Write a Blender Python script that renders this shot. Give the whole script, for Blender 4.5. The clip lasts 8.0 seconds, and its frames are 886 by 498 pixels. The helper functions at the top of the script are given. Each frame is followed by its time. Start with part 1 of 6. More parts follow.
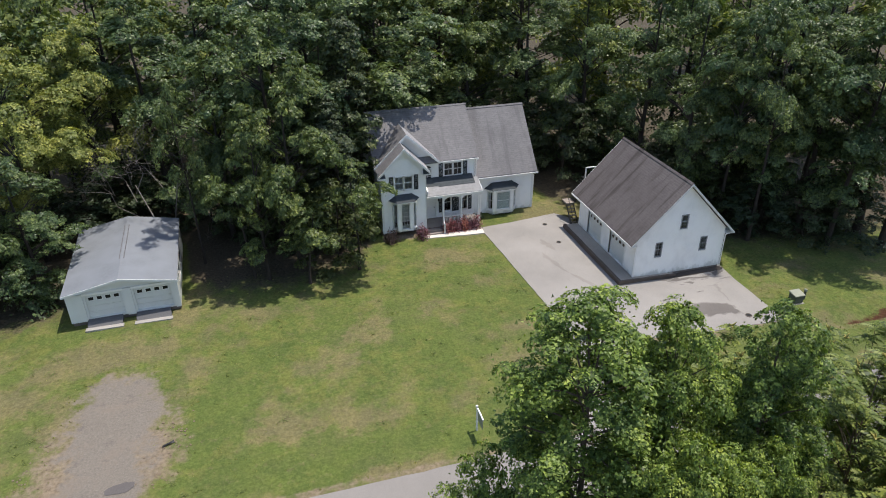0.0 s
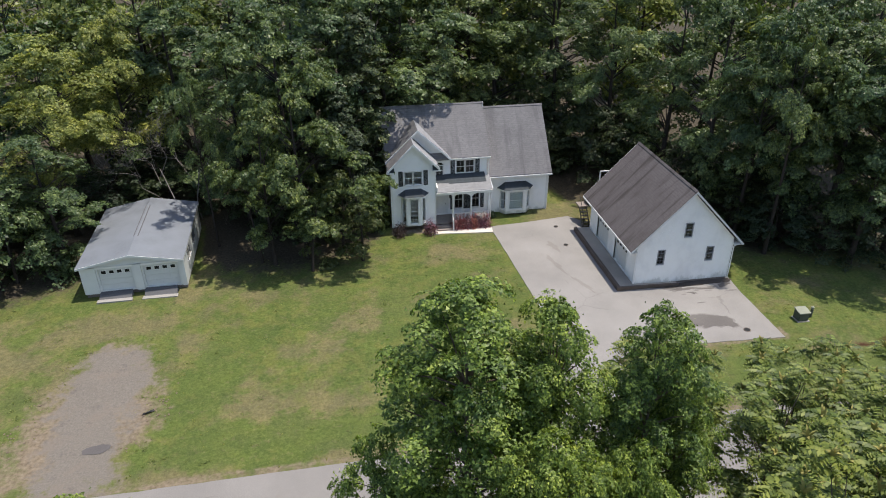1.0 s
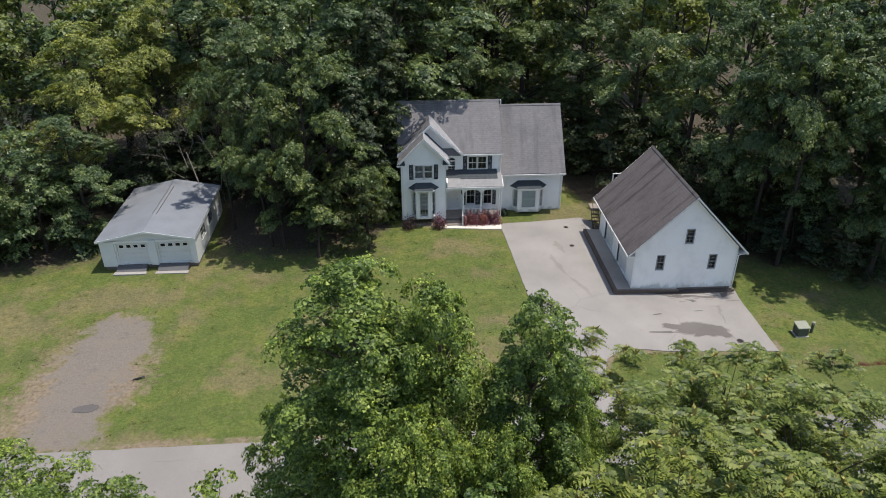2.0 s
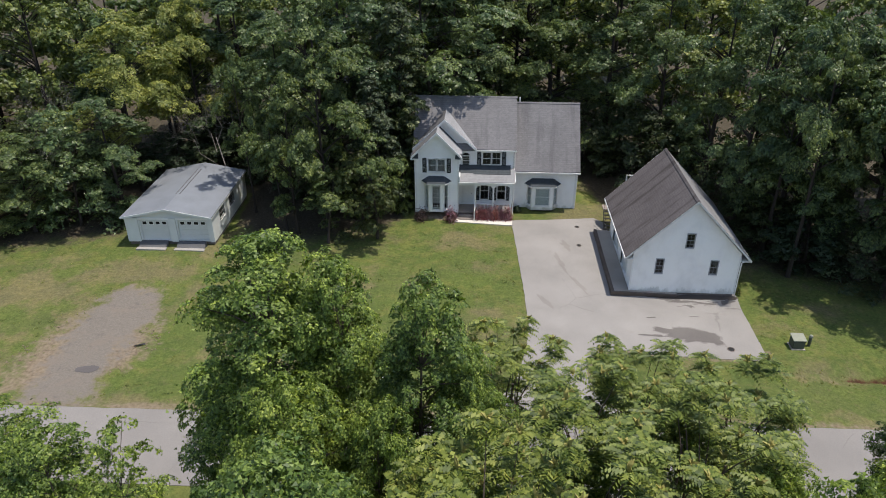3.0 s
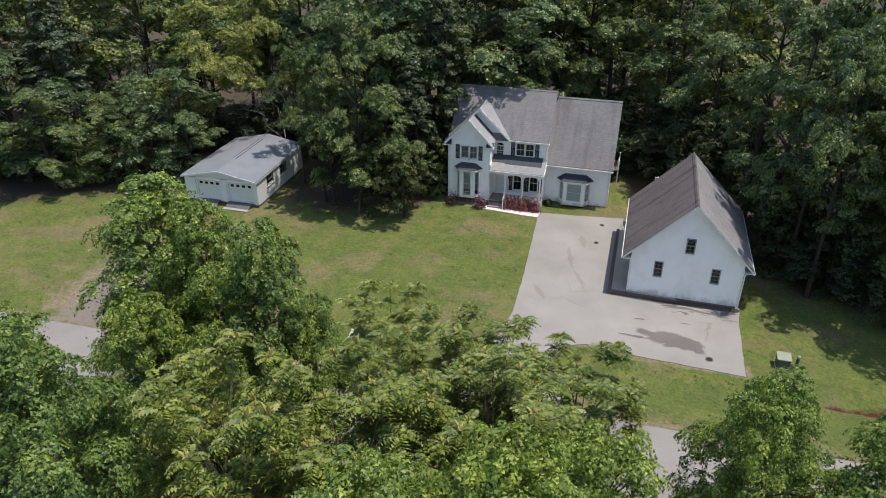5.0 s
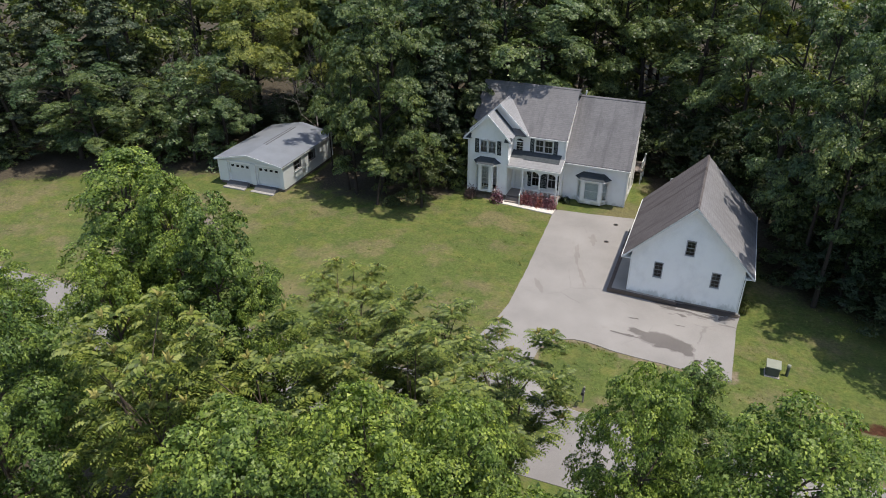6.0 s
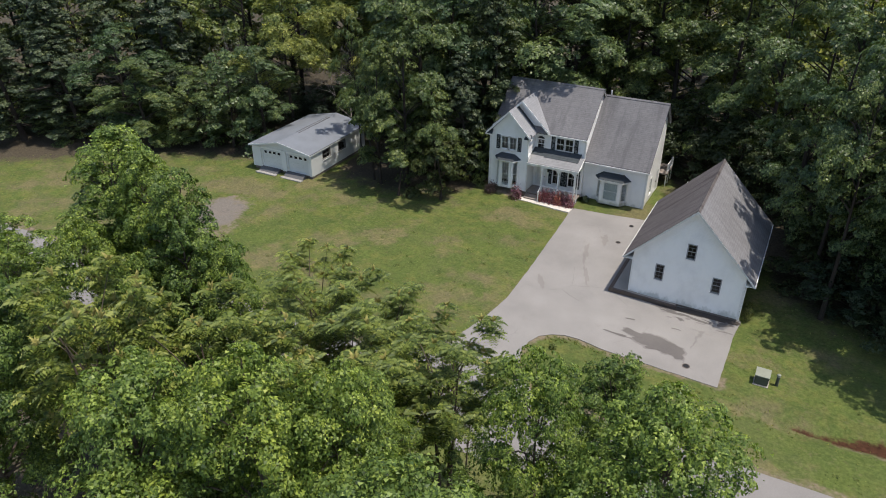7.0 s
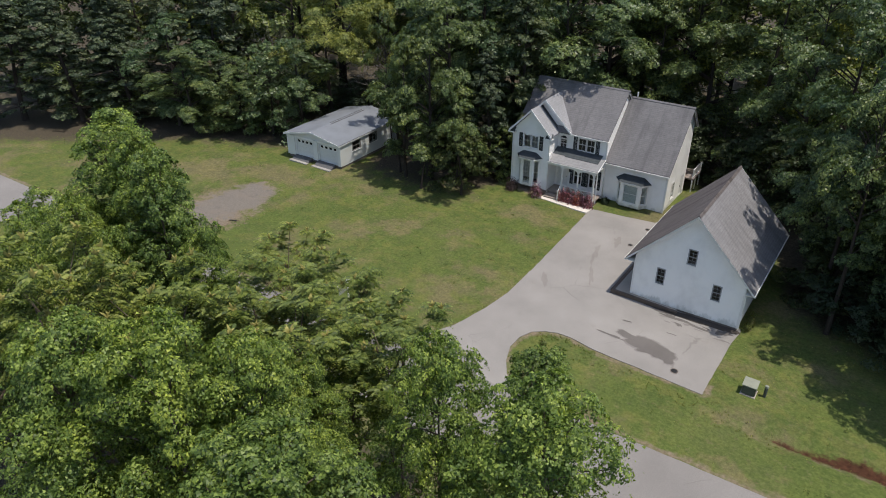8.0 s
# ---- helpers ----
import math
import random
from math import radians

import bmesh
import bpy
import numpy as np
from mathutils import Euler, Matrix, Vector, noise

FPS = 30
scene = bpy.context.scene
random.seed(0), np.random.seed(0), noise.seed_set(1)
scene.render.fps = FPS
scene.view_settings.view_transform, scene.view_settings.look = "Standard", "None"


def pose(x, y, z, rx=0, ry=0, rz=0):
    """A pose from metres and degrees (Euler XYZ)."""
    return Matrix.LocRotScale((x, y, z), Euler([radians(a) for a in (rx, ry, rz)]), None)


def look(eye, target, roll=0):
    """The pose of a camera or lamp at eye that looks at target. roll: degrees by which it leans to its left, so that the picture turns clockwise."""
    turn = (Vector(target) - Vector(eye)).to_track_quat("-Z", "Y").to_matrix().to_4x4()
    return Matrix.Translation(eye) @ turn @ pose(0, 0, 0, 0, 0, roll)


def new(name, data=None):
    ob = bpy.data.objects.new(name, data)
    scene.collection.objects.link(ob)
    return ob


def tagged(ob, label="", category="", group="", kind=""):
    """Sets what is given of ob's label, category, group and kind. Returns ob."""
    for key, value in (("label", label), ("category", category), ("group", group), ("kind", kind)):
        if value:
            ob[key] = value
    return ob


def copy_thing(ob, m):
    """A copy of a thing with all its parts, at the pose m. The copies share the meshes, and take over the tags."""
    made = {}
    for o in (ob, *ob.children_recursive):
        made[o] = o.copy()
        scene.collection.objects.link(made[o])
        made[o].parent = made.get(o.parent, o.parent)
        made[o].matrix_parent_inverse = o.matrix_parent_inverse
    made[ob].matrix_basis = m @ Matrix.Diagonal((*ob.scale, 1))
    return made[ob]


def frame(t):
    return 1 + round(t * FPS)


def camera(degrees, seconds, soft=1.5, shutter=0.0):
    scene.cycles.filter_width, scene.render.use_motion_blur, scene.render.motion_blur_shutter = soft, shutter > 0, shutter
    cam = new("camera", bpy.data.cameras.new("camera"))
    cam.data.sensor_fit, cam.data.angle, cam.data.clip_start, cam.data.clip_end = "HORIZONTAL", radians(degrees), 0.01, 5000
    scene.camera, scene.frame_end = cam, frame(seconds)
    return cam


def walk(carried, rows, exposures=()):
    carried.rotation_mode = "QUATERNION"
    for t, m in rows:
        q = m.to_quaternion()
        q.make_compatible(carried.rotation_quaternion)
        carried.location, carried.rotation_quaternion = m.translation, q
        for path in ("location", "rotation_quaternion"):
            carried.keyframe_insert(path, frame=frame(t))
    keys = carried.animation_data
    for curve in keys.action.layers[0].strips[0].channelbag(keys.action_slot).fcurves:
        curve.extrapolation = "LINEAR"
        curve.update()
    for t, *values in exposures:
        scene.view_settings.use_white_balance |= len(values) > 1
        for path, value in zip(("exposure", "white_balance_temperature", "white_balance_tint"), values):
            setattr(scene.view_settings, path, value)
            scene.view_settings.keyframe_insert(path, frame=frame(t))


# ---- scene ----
from mathutils.geometry import tessellate_polygon

cam = camera(64.8, 8.0, soft=1.0)
PATH = [
    (0, (-1.333, 0.664, 29.397), (-0.864, 2.355, 28.436), -0.5),
    (0.5, (1.321, -0.311, 29.295), (1.695, 1.405, 28.337), -0.4),
    (1, (3.987, -1.206, 29.201), (4.263, 0.529, 28.245), -0.4),
    (1.5, (6.658, -2.015, 29.117), (6.838, -0.266, 28.163), -0.3),
    (3, (14.664, -3.871, 28.937), (14.555, -2.117, 27.983), -0.1),
    (3.5, (17.315, -4.281, 28.905), (17.111, -2.536, 27.95), -0.0),
    (4, (19.95, -4.577, 28.888), (19.652, -2.846, 27.931), -0.0),
    (4.5, (22.564, -4.753, 28.888), (22.172, -3.043, 27.929), 0.0),
    (6, (30.234, -4.512, 29.0), (29.574, -2.891, 28.032), 0.1),
    (6.5, (32.719, -4.155, 29.078), (31.972, -2.574, 28.106), 0.1),
    (7, (35.16, -3.652, 29.178), (34.33, -2.115, 28.203), 0.1),
    (7.5, (37.553, -2.995, 29.302), (36.642, -1.507, 28.323), 0.1),
    (8, (39.893, -2.18, 29.45), (38.903, -0.746, 28.468), 0.1),
]
walk(cam, [(t, look(eye, target, roll)) for t, eye, target, roll in PATH],
     exposures=[(0.0, 0.57, 6600, 12), (3.0, 0.43, 6600, 12), (4.5, 0.46, 6600, 12), (6.5, 0.42, 6600, 12), (8.0, 0.22, 6600, 12)])

# ---- light ----
SUN_DIR = Vector((0.31, 0.04, 1.0)).normalized()
sun_data = bpy.data.lights.new("sun", "SUN")
sun_data.energy, sun_data.angle, sun_data.color = 3.55, radians(0.5), (1.0, 0.95, 0.87)
sun = new("sun", sun_data)
sun.matrix_world = look(SUN_DIR * 100, (0, 0, 0))
world = bpy.data.worlds.new("world")
scene.world = world
world.use_nodes = True
sky = world.node_tree.nodes.new("ShaderNodeTexSky")
sky.sky_type, sky.sun_disc = "NISHITA", False
sky.sun_elevation, sky.sun_rotation = math.asin(SUN_DIR.z), math.atan2(SUN_DIR.x, SUN_DIR.y)
background = world.node_tree.nodes["Background"]
background.inputs["Strength"].default_value = 0.15
world.node_tree.links.new(sky.outputs[0], background.inputs[0])


# ---- materials ----
class Nodes:
    """A short way to write a node material."""

    def __init__(self, name, rough=0.8, metal=0.0, spec=0.3):
        self.mat = bpy.data.materials.new(name)
        self.mat.use_nodes = True
        self.tree = self.mat.node_tree
        self.bsdf = self.tree.nodes["Principled BSDF"]
        self.bsdf.inputs["Roughness"].default_value = rough
        self.bsdf.inputs["Metallic"].default_value = metal
        self.bsdf.inputs["Specular IOR Level"].default_value = spec

    def add(self, kind, **values):
        node = self.tree.nodes.new(kind)
        for key, value in values.items():
            if key in node.inputs:
                node.inputs[key].default_value = value
        return node

    def link(self, a, b):
        self.tree.links.new(a, b)

    def place(self):
        return self.add("ShaderNodeTexCoord").outputs["Object"]

    def noise(self, scale, detail=4.0, vector=None, rough=0.55):
        node = self.add("ShaderNodeTexNoise", Scale=scale, Detail=detail, Roughness=rough)
        self.link(vector or self.place(), node.inputs["Vector"])
        return node.outputs["Fac"]

    def stretched(self, scale):
        node = self.add("ShaderNodeMapping", Scale=scale)
        self.link(self.place(), node.inputs["Vector"])
        return node.outputs[0]

    def ramp(self, fac, stops):
        node = self.add("ShaderNodeValToRGB")
        while len(node.color_ramp.elements) < len(stops):
            node.color_ramp.elements.new(0.5)
        for el, (at, colour) in zip(node.color_ramp.elements, stops):
            el.position, el.color = at, (*colour, 1)
        self.link(fac, node.inputs[0])
        return node.outputs[0]

    def limits(self, fac, lo, hi):
        node = self.add("ShaderNodeMapRange")
        node.interpolation_type = "SMOOTHSTEP"
        for i, v in ((1, lo), (2, hi), (3, 0.0), (4, 1.0)):
            node.inputs[i].default_value = v
        self.link(fac, node.inputs[0])
        return node.outputs[0]

    def math(self, op, a, b):
        node = self.add("ShaderNodeMath")
        node.operation = op
        for i, v in ((0, a), (1, b)):
            if isinstance(v, (int, float)):
                node.inputs[i].default_value = v
            else:
                self.link(v, node.inputs[i])
        return node.outputs[0]

    def mix(self, fac, a, b, mode="MIX"):
        node = self.add("ShaderNodeMix")
        node.data_type, node.blend_type = "RGBA", mode
        for i, v in ((0, fac), (6, a), (7, b)):
            if isinstance(v, tuple):
                node.inputs[i].default_value = (*v, 1)
            elif isinstance(v, (int, float)):
                node.inputs[i].default_value = v
            else:
                self.link(v, node.inputs[i])
        return node.outputs[2]

    def attribute(self, name):
        node = self.add("ShaderNodeAttribute")
        node.attribute_name = name
        return node.outputs["Fac"]

    def colour(self, out):
        if isinstance(out, tuple):
            self.bsdf.inputs["Base Color"].default_value = (*out, 1)
        else:
            self.link(out, self.bsdf.inputs["Base Color"])

    def bump(self, height, strength=0.3, distance=0.02):
        node = self.add("ShaderNodeBump", Strength=strength, Distance=distance)
        self.link(height, node.inputs["Height"])
        self.link(node.outputs[0], self.bsdf.inputs["Normal"])


def plain(name, colour, rough=0.6, metal=0.0, vary=0.12, scale=3.0):
    """Paint, metal or plastic with faint wear at two scales."""
    n = Nodes(name, rough, metal)
    dark = tuple(c * (1 - vary) for c in colour)
    light = tuple(min(1, c * (1 + vary * 0.6)) for c in colour)
    n.colour(n.mix(n.noise(scale * 8, 3), n.ramp(n.noise(scale, 5), [(0.3, dark), (0.7, light)]), colour))
    n.bump(n.noise(scale * 20, 2), 0.1, 0.005)
    return n.mat


def siding(name, colour, step=0.115):
    """White lap siding: level courses with a shadow line, grime streaks."""
    n = Nodes(name, 0.55)
    parts = n.add("ShaderNodeSeparateXYZ")
    n.link(n.place(), parts.inputs[0])
    saw = n.math("FRACT", n.math("DIVIDE", parts.outputs[2], step), 0.0)
    streak = n.noise(0.7, 6, n.stretched((1.0, 1.0, 0.7)), 0.6)
    grime = tuple(c * 0.86 for c in colour)
    tone = n.mix(n.limits(streak, 0.4, 0.8), colour, grime)
    splash = n.math("SUBTRACT", n.noise(1.6, 6, n.stretched((1.0, 1.0, 0.5)), 0.65), n.math("MULTIPLY", n.math("SUBTRACT", parts.outputs[2], 0.45), 0.5))
    tone = n.mix(n.math("MULTIPLY", n.limits(splash, 0.38, 0.62), 0.5), tone, (0.34, 0.35, 0.3))
    n.colour(tone)
    n.bump(n.math("SUBTRACT", 1.0, saw), 0.55, 0.018)
    return n.mat


def shingles(name, base, dark, course=0.14, streaks=0.5, run="y"):
    """Asphalt shingles: tab-sized speckle, courses and dark algae streaks down the slope."""
    n = Nodes(name, 0.92, spec=0.15)
    tabs = n.add("ShaderNodeTexVoronoi", Scale=1.0)
    n.link(n.stretched((4.5, 4.5, 9.0)), tabs.inputs["Vector"])
    bw = n.add("ShaderNodeRGBToBW")
    n.link(tabs.outputs["Color"], bw.inputs[0])
    tone = n.ramp(bw.outputs[0], [(0.15, tuple(c * 0.91 for c in base)), (0.85, tuple(c * 1.08 for c in base))])
    fine = n.ramp(n.noise(28, 3), [(0.35, (0.9, 0.9, 0.9)), (0.65, (1.06, 1.06, 1.06))])
    tone = n.mix(1.0, tone, fine, "MULTIPLY")
    algae = n.noise(1.0, 6, n.stretched((1.5, 0.16, 0.16) if run == "y" else (0.16, 1.5, 0.16)), 0.62)
    tone = n.mix(n.math("MULTIPLY", n.limits(algae, 0.48, 0.66), streaks), tone, dark)
    patches = n.limits(n.noise(0.35, 3), 0.4, 0.65)
    tone = n.mix(n.math("MULTIPLY", patches, 0.22), tone, dark)
    specks = n.limits(n.noise(2.2, 5, rough=0.75), 0.62, 0.72)
    tone = n.mix(n.math("MULTIPLY", specks, 0.55), tone, dark)
    parts = n.add("ShaderNodeSeparateXYZ")
    n.link(n.place(), parts.inputs[0])
    saw = n.math("FRACT", n.math("DIVIDE", parts.outputs[2], course), 0.0)
    tone = n.mix(n.math("MULTIPLY", n.limits(saw, 0.72, 0.95), 0.4), tone, dark)
    n.colour(tone)
    n.bump(n.math("ADD", saw, bw.outputs[0]), 0.45, 0.012)
    return n.mat


def paving(name, base, vary, stain, cracks=True):
    """Old concrete or worn asphalt: mottled, stained, with hairline cracks."""
    n = Nodes(name, 0.9, spec=0.25)
    big = n.ramp(n.noise(0.25, 6), [(0.3, tuple(c * (1 - vary) for c in base)), (0.7, tuple(c * (1 + vary) for c in base))])
    fine = n.ramp(n.noise(22, 4), [(0.3, (0.85, 0.85, 0.85)), (0.7, (1.1, 1.1, 1.1))])
    tone = n.mix(1.0, big, fine, "MULTIPLY")
    tone = n.mix(n.math("MULTIPLY", n.limits(n.noise(0.6, 7, rough=0.7), 0.6, 0.75), 0.55), tone, stain)
    if cracks:
        vor = n.add("ShaderNodeTexVoronoi", Scale=0.22)
        vor.feature = "DISTANCE_TO_EDGE"
        warp = n.add("ShaderNodeTexNoise", Scale=1.2, Detail=4.0)
        n.link(n.place(), warp.inputs["Vector"])
        n.link(n.mix(0.22, n.place(), warp.outputs["Color"]), vor.inputs["Vector"])
        line = n.limits(vor.outputs["Distance"], 0.005, 0.0)
        keep = n.limits(n.noise(0.3, 2), 0.5, 0.6)
        tone = n.mix(n.math("MULTIPLY", n.math("MULTIPLY", line, keep), 0.35), tone, tuple(c * 0.5 for c in stain))
    n.colour(tone)
    n.bump(n.noise(30, 3), 0.25, 0.01)
    return n.mat


def foliage(name, dark, mid, light, through_light=0.35, rough=0.55, shifts=1.0, sprays=0.0):
    """Leaves: each its own green, older and younger sprays, tree to tree a shift, light showing through."""
    n = Nodes(name, rough, spec=0.35)
    geo = n.add("ShaderNodeNewGeometry")
    info = n.add("ShaderNodeObjectInfo")
    tone = n.ramp(geo.outputs["Random Per Island"], [(0.0, dark), (0.5, mid), (1.0, light)])
    patch = n.ramp(n.noise(0.5, 3), [(0.3, (0.72, 0.78, 0.75)), (0.7, (1.2, 1.12, 1.0))])
    tone = n.mix(1.0, tone, patch, "MULTIPLY")
    tone = n.mix(sprays, tone, n.ramp(n.attribute("spray"), [(0.0, (0.62, 0.7, 0.72)), (0.55, (0.95, 0.97, 0.95)), (1.0, (1.42, 1.32, 1.1))]), "MULTIPLY")
    shift = n.ramp(info.outputs["Random"], [(0.0, (0.62, 0.74, 0.86)), (0.5, (0.95, 0.97, 0.95)), (0.85, (1.1, 1.05, 0.9)), (1.0, (1.35, 1.22, 0.75))])
    tone = n.mix(shifts, tone, shift, "MULTIPLY")
    n.colour(tone)
    trans = n.add("ShaderNodeBsdfTranslucent")
    n.link(n.mix(1.0, tone, (1.5, 1.6, 0.7), "MULTIPLY"), trans.inputs["Color"])
    both = n.add("ShaderNodeMixShader", Fac=through_light)
    n.link(n.bsdf.outputs[0], both.inputs[1])
    n.link(trans.outputs[0], both.inputs[2])
    n.link(both.outputs[0], n.tree.nodes["Material Output"].inputs["Surface"])
    return n.mat


def bark(name, base):
    n = Nodes(name, 0.95, spec=0.1)
    ridges = n.noise(6, 5, n.stretched((3, 3, 0.5)))
    n.colour(n.ramp(ridges, [(0.3, tuple(c * 0.5 for c in base)), (0.7, base)]))
    n.bump(ridges, 0.6, 0.03)
    return n.mat


def ground_material():
    """Mown grass, dry patches, bare clay, gravel and forest litter, told apart by masks on the sheet and broken up by noise."""
    n = Nodes("ground", 0.95, spec=0.1)
    blades = n.noise(5, 7, rough=0.75)
    mid = n.noise(0.9, 6, rough=0.65)
    green = n.ramp(blades, [(0.25, (0.068, 0.077, 0.023)), (0.5, (0.114, 0.126, 0.037)), (0.78, (0.168, 0.177, 0.058))])
    lush = n.ramp(blades, [(0.25, (0.05, 0.069, 0.019)), (0.5, (0.086, 0.114, 0.031)), (0.78, (0.136, 0.163, 0.05))])
    straw = n.ramp(blades, [(0.25, (0.096, 0.08, 0.042)), (0.5, (0.156, 0.132, 0.07)), (0.78, (0.225, 0.192, 0.108))])
    tone = n.mix(n.limits(mid, 0.42, 0.58), green, lush)
    dry = n.math("ADD", n.attribute("dry"), n.math("MULTIPLY", n.math("SUBTRACT", n.noise(0.2, 8, rough=0.68), 0.47), 4.2))
    tone = n.mix(n.math("MULTIPLY", n.limits(dry, 0.0, 0.75), 0.8), tone, straw)
    deep = n.limits(n.math("ADD", n.noise(0.33, 7, rough=0.68), n.math("MULTIPLY", n.attribute("lush"), 0.2)), 0.52, 0.62)
    tone = n.mix(n.math("MULTIPLY", deep, 0.8), tone, lush)
    worn = n.limits(n.noise(1.7, 6, rough=0.7), 0.56, 0.66)
    tone = n.mix(n.math("MULTIPLY", worn, 0.4), tone, straw)
    clover = n.limits(n.noise(0.75, 7, rough=0.72), 0.58, 0.67)
    tone = n.mix(n.math("MULTIPLY", clover, 0.5), tone, (0.062, 0.09, 0.02))
    bare = n.limits(n.noise(0.62, 7, rough=0.75), 0.63, 0.72)
    tone = n.mix(n.math("MULTIPLY", bare, 0.65), tone, (0.2, 0.15, 0.085))
    tone = n.mix(1.0, tone, n.ramp(n.noise(0.42, 6, rough=0.66), [(0.34, (0.84, 0.87, 0.9)), (0.66, (1.12, 1.1, 1.02))]), "MULTIPLY")
    tone = n.mix(1.0, tone, n.ramp(n.noise(2.4, 5, rough=0.7), [(0.36, (0.86, 0.88, 0.88)), (0.64, (1.1, 1.09, 1.06))]), "MULTIPLY")
    rag = n.math("MULTIPLY", n.math("SUBTRACT", n.noise(0.8, 6, rough=0.7), 0.5), 1.3)

    def mask(name, soft=0.22):
        return n.limits(n.math("ADD", n.attribute(name), rag), 0.5 - soft, 0.5 + soft)

    soil = n.ramp(n.noise(4, 6), [(0.3, (0.13, 0.1, 0.066)), (0.7, (0.25, 0.2, 0.142))])
    clay = n.ramp(n.noise(3, 6), [(0.3, (0.034, 0.016, 0.009)), (0.7, (0.088, 0.04, 0.022))])
    stones = n.ramp(n.noise(9, 6, rough=0.7), [(0.25, (0.128, 0.111, 0.091)), (0.5, (0.17, 0.15, 0.126)), (0.75, (0.212, 0.19, 0.162))])
    stones = n.mix(n.math("MULTIPLY", n.limits(n.noise(0.45, 6, rough=0.7), 0.48, 0.66), 0.55), stones, (0.19, 0.158, 0.128))
    stones = n.mix(n.math("MULTIPLY", n.limits(n.noise(1.1, 6, rough=0.7), 0.55, 0.68), 0.5), stones, (0.105, 0.092, 0.084))
    litter = n.ramp(n.noise(5, 6, rough=0.7), [(0.3, (0.034, 0.029, 0.02)), (0.6, (0.088, 0.073, 0.05)), (0.85, (0.165, 0.138, 0.1))])
    tone = n.mix(mask("soil"), tone, soil)
    tone = n.mix(mask("gravel", 0.16), tone, stones)
    tone = n.mix(mask("clay", 0.14), tone, clay)
    tone = n.mix(mask("litter", 0.3), tone, litter)
    n.colour(tone)
    n.bump(n.math("ADD", blades, n.noise(2.5, 4)), 0.5, 0.08)
    return n.mat


def glass(name):
    n = Nodes(name, 0.03, spec=0.5)
    n.colour((0.75, 0.8, 0.8))
    n.bsdf.inputs["Transmission Weight"].default_value = 1.0
    n.bsdf.inputs["IOR"].default_value = 1.3
    return n.mat


M_GROUND = ground_material()
M_ROAD = paving("road_asphalt", (0.222, 0.207, 0.19), 0.1, (0.2, 0.178, 0.155))
M_DRIVE = paving("drive_concrete", (0.258, 0.242, 0.222), 0.13, (0.21, 0.182, 0.158))
M_APRON = paving("apron_concrete", (0.34, 0.305, 0.26), 0.2, (0.24, 0.22, 0.19), False)
M_WALK = paving("walk_concrete", (0.62, 0.57, 0.5), 0.08, (0.45, 0.4, 0.33), False)
M_SILL = paving("sill_concrete", (0.31, 0.292, 0.265), 0.16, (0.28, 0.25, 0.22), False)
M_DAMP = paving("damp_stain", (0.128, 0.116, 0.106), 0.2, (0.085, 0.076, 0.07), False)
M_FOUND = paving("foundation_block", (0.17, 0.14, 0.118), 0.4, (0.045, 0.036, 0.03), False)
M_SIDING = siding("vinyl_siding", (0.875, 0.872, 0.84))
M_PANEL = plain("white_panel", (0.65, 0.66, 0.63), 0.5, vary=0.08, scale=1.2)
M_DOOR = plain("pale_grey_door", (0.6, 0.61, 0.58), 0.5, vary=0.08, scale=1.2)
M_TRIM = plain("white_trim", (0.76, 0.758, 0.725), 0.5, vary=0.1)
M_ROOF = shingles("grey_shingles", (0.192, 0.186, 0.186), (0.092, 0.09, 0.092), streaks=0.4)
# Garage west slope darker, east slopes paler: sun and shade put into the colour.
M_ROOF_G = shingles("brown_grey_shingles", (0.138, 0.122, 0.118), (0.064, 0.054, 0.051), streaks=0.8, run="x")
M_ROOF_W = shingles("sunlit_grey_shingles", (0.215, 0.212, 0.216), (0.12, 0.115, 0.115), streaks=0.4, run="x")
M_ROOF_E = shingles("sunlit_pale_shingles", (0.3, 0.3, 0.305), (0.2, 0.2, 0.205), streaks=0.2)
M_SLATE = shingles("slate_blue_shingles", (0.07, 0.079, 0.083), (0.04, 0.046, 0.049), streaks=0.3)
M_METAL = plain("painted_metal_roof", (0.185, 0.2, 0.22), 0.65, 0.0, 0.22, 0.6)
M_SHUTTER = plain("dark_green_shutter", (0.018, 0.024, 0.026), 0.5)
M_GLASS = glass("window_glass")
M_CURTAIN = plain("pale_blind", (0.5, 0.54, 0.5), 0.8)
M_ROOM = plain("room_plaster", (0.12, 0.11, 0.1), 0.9)
M_DECK = plain("grey_brown_boards", (0.26, 0.22, 0.19), 0.8, vary=0.25)
M_BLACK = plain("black_iron", (0.02, 0.02, 0.02), 0.5)
M_UTILITY = plain("green_utility_metal", (0.075, 0.084, 0.068), 0.55)
M_UTILITY_TOP = plain("pale_utility_lid", (0.25, 0.26, 0.2), 0.6, vary=0.2)
M_BARK = bark("grey_bark", (0.16, 0.125, 0.095))
# Woodland bark is darkened to stand for the shade under the crowns.
M_BARK_DARK = bark("shade_dark_bark", (0.06, 0.05, 0.042))
M_DEADWOOD = bark("bleached_wood", (0.26, 0.235, 0.21))
M_LEAF = foliage("forest_leaves", (0.046, 0.074, 0.034), (0.108, 0.15, 0.058), (0.2, 0.25, 0.1), 0.25, 0.42, sprays=1.0)
M_LEAF_ELM = foliage("elm_leaves", (0.042, 0.066, 0.026), (0.1, 0.138, 0.046), (0.21, 0.255, 0.088), 0.25, 0.42, 0.0, sprays=1.0)
